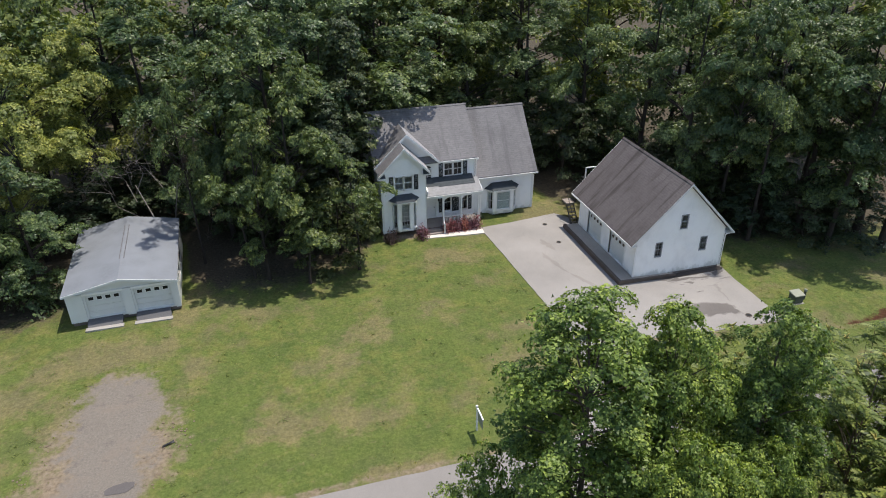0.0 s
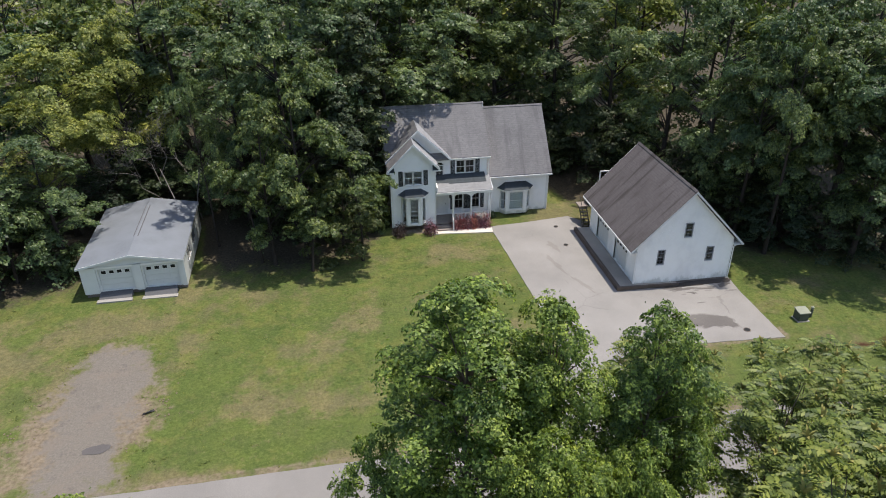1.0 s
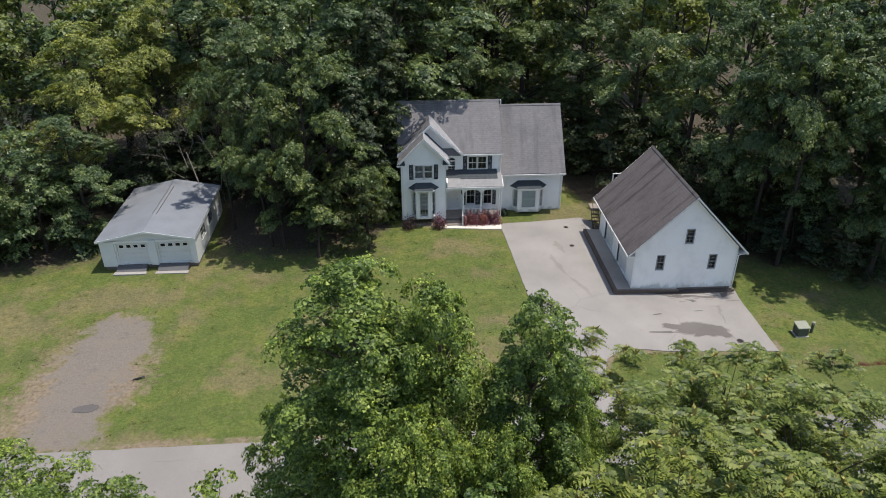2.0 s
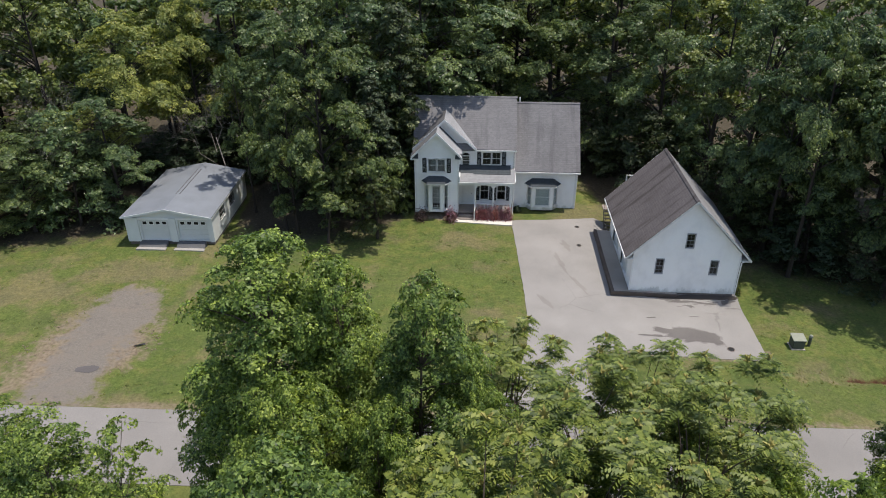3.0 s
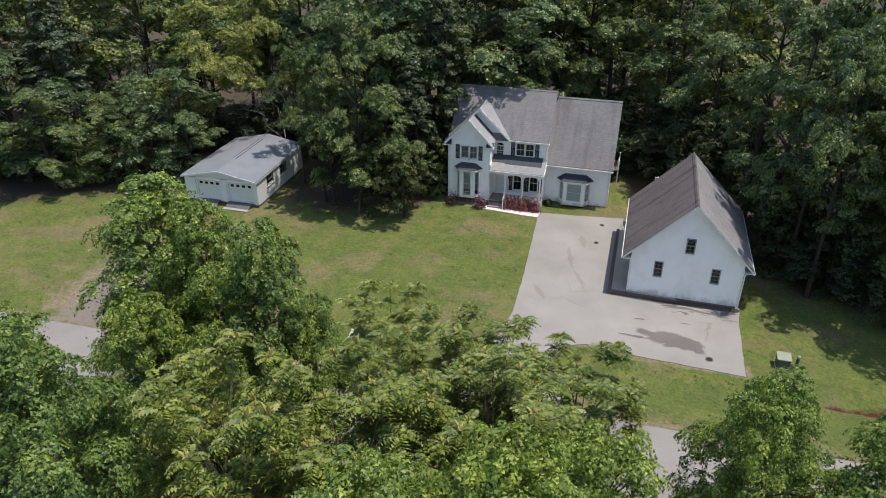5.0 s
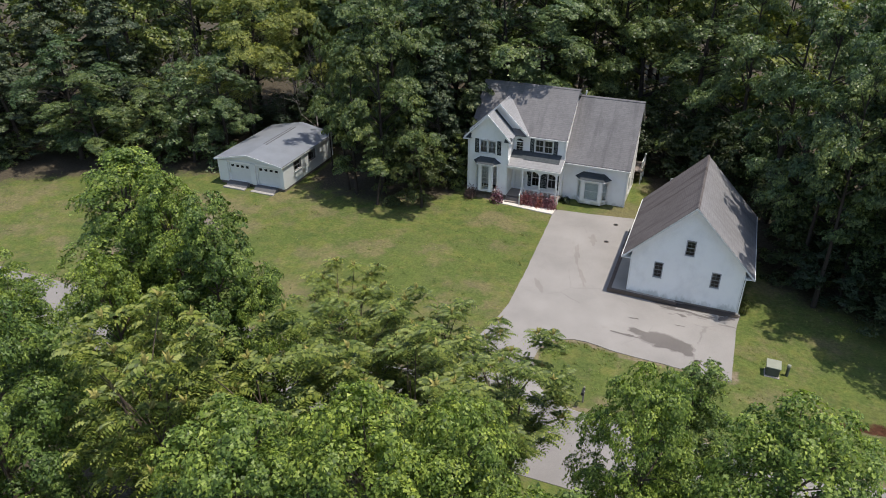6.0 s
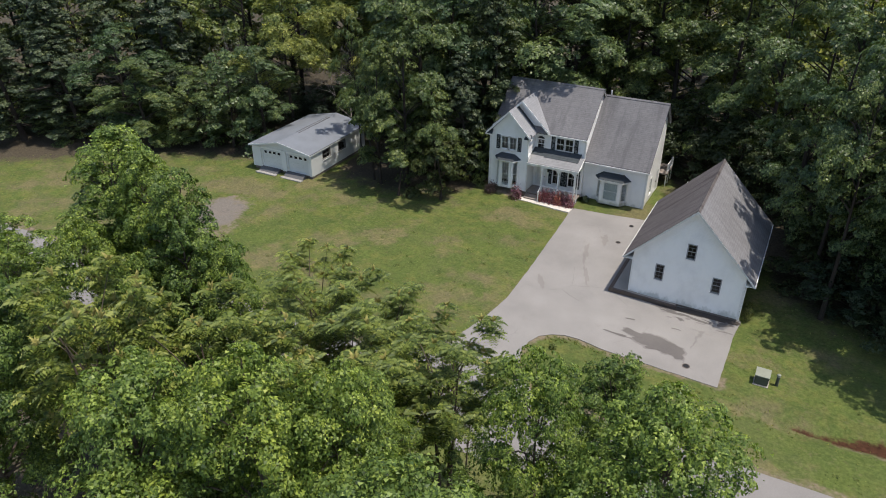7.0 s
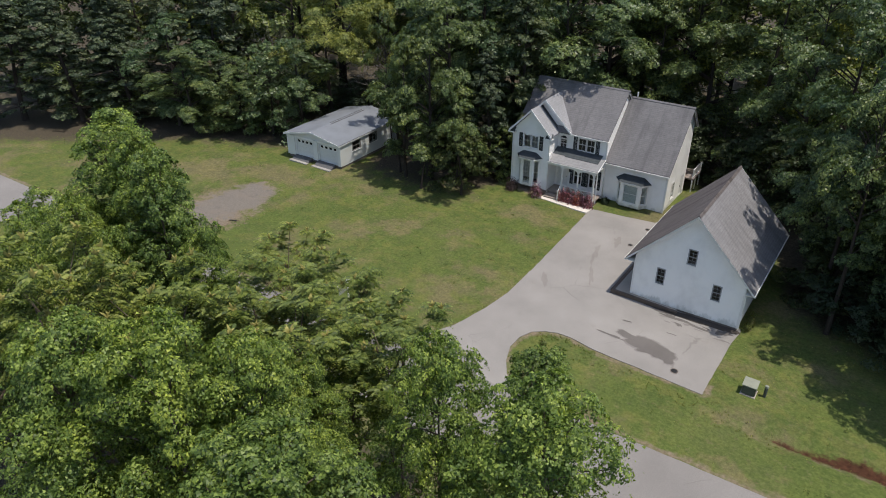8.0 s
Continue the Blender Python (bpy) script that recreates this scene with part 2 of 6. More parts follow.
# Lighter than forest_leaves: sun on the far crowns is put into the colour.
M_LEAF_FAR = foliage("far_forest_leaves", (0.0521, 0.08, 0.0298), (0.123, 0.162, 0.0521), (0.223, 0.26, 0.093), 0.26, 0.45, sprays=1.0)
M_LEAF_PALE = foliage("locust_leaves", (0.1, 0.125, 0.034), (0.21, 0.24, 0.066), (0.34, 0.35, 0.11), 0.28, 0.5, 0.15, sprays=1.0)
M_LEAF_NEAR = foliage("maple_leaves", (0.05, 0.084, 0.019), (0.15, 0.218, 0.044), (0.31, 0.385, 0.096), 0.3, 0.5, 0.25, sprays=1.0)
M_LEAF_NEAR_DARK = foliage("dark_maple_leaves", (0.038, 0.068, 0.018), (0.108, 0.168, 0.038), (0.225, 0.3, 0.078), 0.26, 0.5, 0.2, sprays=1.0)
M_LEAF_SUMAC = foliage("sumac_leaves", (0.047, 0.0752, 0.0169), (0.136, 0.179, 0.0338), (0.259, 0.291, 0.0705), 0.25, 0.55, 0.4)
M_LEAF_PINE = foliage("pine_needles", (0.02, 0.034, 0.02), (0.052, 0.075, 0.04), (0.11, 0.14, 0.075), 0.15, 0.5, 0.5, sprays=1.0)
M_LEAF_RED = foliage("crimson_leaves", (0.06, 0.016, 0.022), (0.22, 0.052, 0.078), (0.5, 0.27, 0.31), 0.2)
M_LEAF_PLUM = foliage("plum_leaves", (0.03, 0.022, 0.026), (0.06, 0.04, 0.045), (0.1, 0.06, 0.065), 0.2)
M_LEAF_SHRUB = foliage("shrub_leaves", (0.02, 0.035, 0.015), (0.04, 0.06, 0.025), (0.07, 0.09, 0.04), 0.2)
M_FLOWER = plain("pale_flower_spikes", (0.3, 0.27, 0.08), 0.8)


# ---- mesh helpers ----
class Shape:
    """Gathers faces for one mesh."""

    def __init__(self):
        self.verts, self.faces = [], []

    def poly(self, pts):
        k = len(self.verts)
        self.verts += [tuple(p) for p in pts]
        self.faces.append(tuple(range(k, k + len(pts))))

    def prism(self, pts, off):
        """A polygon and its copy moved by off, joined by sides."""
        k, n, off = len(self.verts), len(pts), Vector(off)
        pts = [Vector(p) for p in pts]
        normal = sum(((pts[i] - pts[0]).cross(pts[i + 1] - pts[0]) for i in range(1, n - 1)), Vector())
        if normal.dot(off) > 0:
            pts.reverse()
        self.verts += [tuple(p) for p in pts] + [tuple(p + off) for p in pts]
        self.faces.append(tuple(range(k, k + n)))
        self.faces.append(tuple(range(k + 2 * n - 1, k + n - 1, -1)))
        for i in range(n):
            j = (i + 1) % n
            self.faces.append((k + j, k + i, k + n + i, k + n + j))
        return self

    def box(self, x0, x1, y0, y1, z0, z1):
        return self.prism([(x0, y0, z0), (x1, y0, z0), (x1, y1, z0), (x0, y1, z0)], (0, 0, z1 - z0))

    def tube(self, pts, radii, sides=6):
        k = len(self.verts)
        pts = [Vector(p) for p in pts]
        for i, (p, r) in enumerate(zip(pts, radii)):
            way = (pts[min(i + 1, len(pts) - 1)] - pts[max(i - 1, 0)]).normalized()
            a = way.orthogonal().normalized()
            b = way.cross(a)
            for s in range(sides):
                t = 2 * math.pi * s / sides
                self.verts.append(tuple(p + float(r) * (math.cos(t) * a + math.sin(t) * b)))
        for i in range(len(pts) - 1):
            for s in range(sides):
                u = (s + 1) % sides
                self.faces.append((k + i * sides + s, k + i * sides + u, k + (i + 1) * sides + u, k + (i + 1) * sides + s))
        self.faces.append(tuple(range(k + sides - 1, k - 1, -1)))
        last = k + (len(pts) - 1) * sides
        self.faces.append(tuple(range(last, last + sides)))
        return self


def basis(ob):
    return basis(ob.parent) @ ob.matrix_basis if ob.parent else ob.matrix_basis


def thing(name, m, label, category, group="", kind=""):
    ob = new(name)
    ob.empty_display_size = 0.3
    ob.matrix_basis = m
    return tagged(ob, label, category, group, kind)


def part(name, shape, material, parent=None, label="", bevel=0.0):
    """Links a shape, given in the world, as one mesh under parent."""
    mesh = bpy.data.meshes.new(name)
    verts = shape.verts
    if parent:
        inv = basis(parent).inverted()
        verts = [tuple(inv @ Vector(v)) for v in verts]
    mesh.from_pydata(verts, [], shape.faces)
    if bevel:
        bm = bmesh.new()
        bm.from_mesh(mesh)
        bmesh.ops.bevel(bm, geom=bm.edges[:], offset=bevel, segments=1, affect="EDGES", clamp_overlap=True)
        bm.to_mesh(mesh)
        bm.free()
    mesh.materials.append(material)
    mesh.update()
    ob = new(name, mesh)
    ob.parent = parent
    return tagged(ob, label)


def clip(poly, axis, value, keep_above):
    out = []
    for i, p in enumerate(poly):
        q = poly[(i + 1) % len(poly)]
        a, b = (p[axis] - value, q[axis] - value) if keep_above else (value - p[axis], value - q[axis])
        if a >= -1e-9:
            out.append(p)
        if (a > 1e-9 and b < -1e-9) or (a < -1e-9 and b > 1e-9):
            t = a / (a - b)
            out.append((p[0] + t * (q[0] - p[0]), p[1] + t * (q[1] - p[1])))
    return out


def wall_shape(outline, holes, place, thick=0.2):
    """A wall with openings through it. outline and holes lie in the wall's plane (along, up); place(u, v, w) gives the world, w going inwards."""
    s = Shape()
    us = sorted({p[0] for p in outline} | {h[i] for h in holes for i in (0, 1)})
    vs = sorted({p[1] for p in outline} | {h[i] for h in holes for i in (2, 3)})
    for u0, u1 in zip(us, us[1:]):
        for v0, v1 in zip(vs, vs[1:]):
            cu, cv = (u0 + u1) / 2, (v0 + v1) / 2
            if any(h[0] < cu < h[1] and h[2] < cv < h[3] for h in holes):
                continue
            cell = clip(clip(clip(clip(outline, 0, u0, True), 0, u1, False), 1, v0, True), 1, v1, False)
            if len(cell) > 2 and (max(p[0] for p in cell) - min(p[0] for p in cell)) > 1e-6:
                s.poly([place(u, v, 0) for u, v in cell])
                s.poly([place(u, v, thick) for u, v in reversed(cell)])
    rings = [outline] + [[(h[0], h[2]), (h[0], h[3]), (h[1], h[3]), (h[1], h[2])] for h in holes]
    for ring in rings:
        for (a, b), (c, d) in zip(ring, ring[1:] + ring[:1]):
            s.poly([place(a, b, 0), place(a, b, thick), place(c, d, thick), place(c, d, 0)])
    return s


def south(y):
    return lambda u, v, w: (u, y + w, v)


def north(y):
    return lambda u, v, w: (u, y - w, v)


def west(x):
    return lambda u, v, w: (x + w, u, v)


def east(x):
    return lambda u, v, w: (x - w, u, v)


def slab(place, u0, u1, v0, v1, w0, w1):
    """A box in a wall's own axes."""
    s = Shape()
    lo, off = [place(u0, v0, w0), place(u1, v0, w0), place(u1, v1, w0), place(u0, v1, w0)], Vector(place(u0, v0, w1)) - Vector(place(u0, v0, w0))
    return s.prism(lo, off)


def add_slab(s, place, *lims):
    t = slab(place, *lims)
    k = len(s.verts)
    s.verts += t.verts
    s.faces += [tuple(i + k for i in f) for f in t.faces]
    return s


def window(parent, place, u0, u1, v0, v1, cols=2, rows=2, casing=0.07, name="window", frame_mat=None, pane_rows=2, label=""):
    """A sash window set into its opening: casing, meeting rail, muntins, sill, and a pane to each sash."""
    s = Shape()
    c, d = casing, 0.045
    for lims in ((u0 - c, u0 + d, v0 - c, v1 + c), (u1 - d, u1 + c, v0 - c, v1 + c), (u0, u1, v1 - d, v1 + c), (u0, u1, v0 - c, v0 + d)):
        add_slab(s, place, *lims, -0.035, 0.09)
    ob = part(name, s, frame_mat or M_TRIM, parent, label)
    part("window_sill", slab(place, u0 - c - 0.03, u1 + c + 0.03, v0 - c - 0.05, v0 - c, -0.08, 0.05), M_TRIM, ob)
    m = Shape()
    for i in range(1, rows * pane_rows):
        v, half = v0 + (v1 - v0) * i / (rows * pane_rows), (0.03 if i % pane_rows == 0 else 0.008)
        add_slab(m, place, u0 + d, u1 - d, v - half, v + half, 0.02, 0.06)
    for i in range(1, cols):
        u = u0 + (u1 - u0) * i / cols
        add_slab(m, place, u - 0.008, u + 0.008, v0 + d, v1 - d, 0.02, 0.055)
    if m.faces:
        part("muntins", m, frame_mat or M_TRIM, ob)
    for i in range(rows):
        a, b = v0 + (v1 - v0) * i / rows, v0 + (v1 - v0) * (i + 1) / rows
        pane = part("pane", slab(place, u0 + d, u1 - d, a + 0.03, b - 0.03, 0.064, 0.072), M_GLASS, ob)
        pane.visible_shadow = False
    return ob


def shutter(parent, place, u0, u1, v0, v1):
    s = Shape()
    add_slab(s, place, u0, u0 + 0.05, v0, v1, -0.04, -0.002)
    add_slab(s, place, u1 - 0.05, u1, v0, v1, -0.04, -0.002)
    for v in (v0, (v0 + v1) / 2 - 0.03, v1 - 0.06):
        add_slab(s, place, u0 + 0.05, u1 - 0.05, v, v + 0.06, -0.04, -0.002)
    count = int((v1 - v0) / 0.09)
    for i in range(count):
        v = v0 + 0.06 + (v1 - v0 - 0.12) * i / count
        add_slab(s, place, u0 + 0.05, u1 - 0.05, v, v + 0.06, -0.028, -0.004)
    return part("shutter", s, M_SHUTTER, parent, "dark louvred shutter")


def roof_slab(name, pts, material, parent, thick=0.1, label=""):
    """One roof plane: its top corners, given in order, and its thickness straight down."""
    return part(name, Shape().prism(pts, (0, 0, -thick)), material, parent, label)


def board(name, a, b, up, out, material, parent, label=""):
    """A straight board from a to b: up tall, and as thick as the vector out."""
    a, b, u = Vector(a), Vector(b), Vector((0, 0, up))
    return part(name, Shape().prism([a, b, b + u, a + u], out), material, parent, label)


def garage_door(parent, place, u0, u1, v0, v1, windows=4, recess=0.12):
    """A sectional door of four ribbed leaves with a row of small lights near the top."""
    s = Shape()
    high = (v1 - v0) / 4
    for i in range(4):
        add_slab(s, place, u0, u1, v0 + i * high + 0.006, v0 + (i + 1) * high - 0.006, recess, recess + 0.05)
        for k in range(4):
            a = u0 + (u1 - u0) * (k + 0.1) / 4
            b = u0 + (u1 - u0) * (k + 0.9) / 4
            if i < 3 or not windows:
                add_slab(s, place, a, b, v0 + i * high + 0.09, v0 + (i + 1) * high - 0.09, recess - 0.012, recess)
    door = part("garage_door", s, M_DOOR, parent, "white sectional garage door with small square lights")
    wide = (u1 - u0) / 7.2
    for k in range(windows):
        mid = u0 + (u1 - u0) * (k + 0.5 + (k - 1.5) * -0.06) / windows
        lo, hi = v1 - high * 0.98, v1 - high * 0.42
        pane = part("pane", slab(place, mid - wide / 2, mid + wide / 2, lo, hi, recess - 0.02, recess - 0.008), M_GLASS_DARK, door, "dark square pane")
        rim = Shape()
        for lims in ((mid - wide / 2 - 0.03, mid - wide / 2, lo - 0.03, hi + 0.03), (mid + wide / 2, mid + wide / 2 + 0.03, lo - 0.03, hi + 0.03),
                     (mid - wide / 2, mid + wide / 2, hi, hi + 0.03), (mid - wide / 2, mid + wide / 2, lo - 0.03, lo)):
            add_slab(rim, place, *lims, recess - 0.03, recess)
        part("pane_rim", rim, M_TRIM, door)
    return door


# Opaque near-black panes: the dark inside is put into their colour.
M_GLASS_DARK = plain("opaque_dark_glass", (0.012, 0.014, 0.016), 0.08, vary=0.05)

# ---- ground ----
TREELINE = [(-80, 16), (-50, 31), (-41, 37), (-29, 46), (-20, 49.5), (-16.8, 51), (-16.8, 60), (-8.5, 60), (-8.3, 53), (-6, 51.0), (0, 50.4), (4, 51.6), (5.8, 53.0), (7.8, 56.0), (8.3, 66),
            (24.5, 66.5), (26.5, 59), (34, 56), (36, 49.5), (39, 46.5), (45, 45), (52, 45), (60, 46), (90, 44)]


def along(pts, x):
    for (a, b), (c, d) in zip(pts, pts[1:]):
        if a <= x <= c and c > a:
            return b + (d - b) * (x - a) / (c - a)
    return pts[0][1] if x < pts[0][0] else pts[-1][1]


def inside(poly, x, y):
    hit = False
    for (a, b), (c, d) in zip(poly, poly[1:] + poly[:1]):
        if (b > y) != (d > y) and x < a + (c - a) * (y - b) / (d - b):
            hit = not hit
    return hit


def depth_in(poly, x, y, soft):
    """0 well outside, 0.5 on the edge, 1 well inside."""
    best = 1e9
    for (a, b), (c, d) in zip(poly, poly[1:] + poly[:1]):
        t = max(0, min(1, ((x - a) * (c - a) + (y - b) * (d - b)) / max(1e-9, (c - a) ** 2 + (d - b) ** 2)))
        best = min(best, math.hypot(x - a - t * (c - a), y - b - t * (d - b)))
    best = min(best, soft)
    return 0.5 + (best if inside(poly, x, y) else -best) / (2 * soft)


def smooth(a, b, x):
    t = max(0.0, min(1.0, (x - a) / (b - a)))
    return t * t * (3 - 2 * t)


DRIVE = [(17.4, 55.3), (17.75, 49), (18.05, 43.7), (18.25, 38), (17.9, 35), (17.2, 32), (16.0, 29.8), (14.2, 28.05), (26.0, 28.25), (24.3, 28.6), (23.1, 29.5),
         (22.3, 30.8), (21.8, 32.2), (21.8, 33.5), (22.2, 34.5), (22.9, 35.1), (23.8, 35.45), (24.7, 35.5), (26.9, 35.1), (30.5, 34.95), (34.15, 34.75), (34.2, 41.2),
         (34.4, 42.95), (34.3, 43.3), (26.0, 43.3), (26.0, 53.0), (26.2, 55.0), (25.2, 56.2), (21.0, 55.6)]
GRAVEL = [(-13.0, 41.2), (-10.3, 41.0), (-9.4, 38.5), (-9.2, 36.8), (-9.8, 34.9), (-10.0, 32.6), (-9.9, 30.5), (-9.6, 28.1), (-13.9, 28.1), (-13.9, 31), (-14.4, 34), (-14.6, 37), (-14.2, 39.6)]
GRAVEL_SOIL = [(-13.6, 42.6), (-10.2, 42.4), (-8.7, 38.5), (-7.7, 35.5), (-7.6, 32.6), (-9.0, 30.2), (-8.7, 28.0), (-15.6, 28.0), (-17.0, 31.5), (-16.4, 34.3), (-15.7, 37.3)]
CLAY = [(38.6, 33.55), (40.5, 33.85), (43, 34.2), (46, 34.5), (50, 34.7), (56, 34.7), (56, 33.2), (50, 33.2), (46, 33.25), (43, 33.3), (40.5, 33.25)]


def ground_height(x, y):
    z = 0.0
    if -30 < x < 60 and 20 < y < 66:
        near_paving = depth_in(DRIVE, x, y, 1.5)
        free = (1 - smooth(0.0, 0.6, near_paving)) * smooth(28.6, 30.3, y)
        z += 0.12 * free * (noise.noise((x * 0.13, y * 0.13, 0)) + 0.4 * noise.noise((x * 0.5, y * 0.5, 3)))
        if x > 34.6:  # roadside ditch
            run = smooth(35, 40, x)
            z -= 0.45 * run * math.exp(-((y - 33.4 - 0.09 * max(0.0, min(6.0, x - 39))) / 0.75) ** 2) * free
        z += 0.35 * smooth(54.4, 55.6, y) * smooth(6.5, 8.3, x) * (1 - smooth(12.0, 12.4, x)) * (1 - smooth(62, 66, y))
        z += 0.25 * smooth(56.9, 57.9, y) * smooth(17.5, 18.5, x) * (1 - smooth(23.5, 26, x)) * (1 - smooth(62, 66, y))
    return z


def spot(x, y, cx, cy, rx, ry):
    return math.exp(-((x - cx) / rx) ** 2 - ((y - cy) / ry) ** 2)


def build_ground():
    xs = np.concatenate([[-2500, -1000, -400, -200, -140, -110], np.arange(-90, -36, 1.2), np.arange(-36, 60, 0.4), np.arange(60, 92, 1.5), [110, 150, 220, 420, 1000, 2500]])
    ys = np.concatenate([[-2500, -1000, -400, -150, -60, -20, 0, 10, 16, 20], np.arange(21.5, 62, 0.4), np.arange(62, 90, 2.0), [100, 130, 200, 420, 1000, 2500]])
    nx, ny = len(xs), len(ys)
    verts, masks = [], {k: [] for k in ("gravel", "soil", "clay", "litter", "dry", "lush")}
    for y in ys:
        for x in xs:
            x, y = float(x), float(y)
            verts.append((x, y, ground_height(x, y)))
            near = -20 < x < -4 and 26 < y < 45
            masks["gravel"].append(depth_in(GRAVEL, x, y, 2.2) if near else 0.0)
            masks["soil"].append(max(depth_in(GRAVEL_SOIL, x, y, 2.4) - 0.16 if near else 0.0,
                                     0.5 * math.exp(-((x - 44) / 7) ** 2 - ((y - 33.4) / 1.0) ** 2),
                                     0.75 * smooth(54.4, 55.0, y) * (8 < x < 17.5) * (y < 57),
                                     0.56 * smooth(0.2, 0.42, depth_in(DRIVE, x, y, 1.2)) * smooth(20.5, 21.5, x) if 20 < x < 35.5 and 28.8 < y < 36.2 else 0.0,
                                     0.62 * (1 - smooth(0.0, 0.7, abs(y - 28.2 - 0.018 * (x - 4))))) if y < 60 else 0.0)
            masks["clay"].append(depth_in(CLAY, x, y, 0.6) if 36 < x < 58 and 31 < y < 37 else 0.0)
            edge = along(TREELINE, x)
            masks["litter"].append(max(0.5 + max(-0.5, min(0.5, (y - edge) / 6)), 1 - smooth(17, 22.5, y)))
            # dry spots; the one at (24.6, 56.8) also stands for sunlit thin grass
            masks["dry"].append(0.6 * spot(x, y, -15, 44.3, 6.5, 2.2) + 0.3 * math.exp(-((y - 28.7 - 0.018 * (x - 4)) / 1.0) ** 2) + 0.45 * spot(x, y, -21, 39.5, 5, 2.2)
                                + 0.45 * spot(x, y, 2, 33.2, 7, 1.6) + 0.5 * spot(x, y, -17, 36.5, 3.5, 4) + 0.5 * spot(x, y, 13.5, 51, 2.6, 1.6) + 0.35 * spot(x, y, 5, 42, 4, 2.5) + 0.45 * spot(x, y, 15.5, 33.5, 2, 3)
                                + 0.04 * smooth(33, 36, x) + 0.3 * spot(x, y, -28, 38, 8, 4) + 0.4 * spot(x, y, -7, 46.5, 2.5, 1.5) + 1.5 * spot(x, y, 24.6, 56.8, 3.2, 2.0) + 0.5 * spot(x, y, 12.0, 52.2, 1.6, 0.9) + 0.4 * spot(x, y, 15.8, 49.6, 1.5, 0.9) + 0.5 * spot(x, y, 14.5, 39.5, 1.6, 1.4))
            masks["lush"].append(0.8 * spot(x, y, -6, 36.5, 2.2, 4.5) + 0.8 * spot(x, y, -18.5, 35.5, 3, 2.2) + 0.7 * spot(x, y, 9.5, 40, 4, 3) + 0.6 * spot(x, y, 12, 46, 3.5, 3) + 0.6 * spot(x, y, -1, 31, 5, 1.5) + 1.1 * spot(x, y, 6, 30.4, 11, 1.3) + 0.8 * spot(x, y, 28, 31.5, 8, 1.6) + 0.5 * spot(x, y, 2, 44, 4, 2.5) + 0.9 * spot(x, y, 44, 31, 9, 2.2) + 0.5 * spot(x, y, 40, 38, 4, 3))
    faces = [(j * nx + i, j * nx + i + 1, (j + 1) * nx + i + 1, (j + 1) * nx + i) for j in range(ny - 1) for i in range(nx - 1)]
    mesh = bpy.data.meshes.new("ground")
    mesh.from_pydata(verts, [], faces)
    for key, values in masks.items():
        mesh.attributes.new(key, "FLOAT", "POINT").data.foreach_set("value", values)
    mesh.polygons.foreach_set("use_smooth", [True] * len(faces))
    mesh.materials.append(M_GROUND)
    tagged(new("ground", mesh), "patchy green mown lawn with dry spots, gravel and forest litter", "ground", kind="structure")


build_ground()


def sheet(name, outline, z, material, label, category, drop=0.25):
    """Paving: a flat outline with real edges, in triangles."""
    n = len(outline)
    top = [Vector((x, y, z)) for x, y in outline]
    faces = []
    for i, j, k in tessellate_polygon([top]):
        up = (top[j] - top[i]).cross(top[k] - top[i]).z > 0
        faces.append((i, j, k) if up else (i, k, j))
        faces.append((n + i, n + k, n + j) if up else (n + i, n + j, n + k))
    around = sum(a.x * b.y - b.x * a.y for a, b in zip(top, top[1:] + top[:1])) > 0
    for i in range(n):
        j = (i + 1) % n
        faces.append((j, i, n + i, n + j) if around else (i, j, n + j, n + i))
    mesh = bpy.data.meshes.new(name)
    mesh.from_pydata([tuple(v) for v in top] + [(v.x, v.y, v.z - drop) for v in top], [], faces)
    mesh.materials.append(material)
    mesh.update()
    return tagged(new(name, mesh), label, category, kind="structure")


def wavy(outline, amount, step=0.5, seed=0.0):
    """The outline, cut finer and made uneven."""
    out = []
    for (a, b), (c, d) in zip(outline, outline[1:] + outline[:1]):
        k = max(1, int(math.hypot(c - a, d - b) / step))
        for i in range(k):
            x, y = a + (c - a) * i / k, b + (d - b) * i / k
            out.append((x + amount * noise.noise((x * 1.1, y * 1.1, seed)), y + amount * noise.noise((x * 1.1, y * 1.1, seed + 7))))
    return out


def road_edge(x):
    return 27.95 + 0.018 * (x - 4)


road_far = [(x, road_edge(x) + 0.07 * noise.noise((x * 0.7, 1, 2))) for x in np.arange(90, -91, -1.0).tolist()]
sheet("road", [(-900, 7.0), (-90, 21.2), (90, 22.8), (900, 36.0), (900, 43.5)] + road_far + [(-900, 12.0)], 0.035, M_ROAD, "pale grey worn asphalt lane beside the lawn", "road")
sheet("driveway", wavy(DRIVE, 0.055), 0.042, M_DRIVE, "pale grey concrete driveway with stains and cracks", "driveway")


def flat_patch(name, cx, cy, rx, ry, z, material, label, category, seed, turn=0.0, rough=0.35):
    """A thin uneven patch lying on the paving."""
    pts = []
    for i in range(40):
        a = 2 * math.pi * i / 40
        r = 1 + rough * noise.noise((math.cos(a) * 1.6 + seed, math.sin(a) * 1.6, seed * 3)) + 0.25 * rough * noise.noise((math.cos(a) * 6, math.sin(a) * 6, seed))
        x, y = rx * r * math.cos(a), ry * r * math.sin(a)
        pts.append((cx + x * math.cos(turn) - y * math.sin(turn), cy + x * math.sin(turn) + y * math.cos(turn)))
    ob = sheet(name, pts, z, material, label, category, 0.003)
    if name == "gravel_repair":  # follows the uneven ground
        for v in ob.data.vertices:
            v.co.z += ground_height(v.co.x, v.co.y)
    return ob


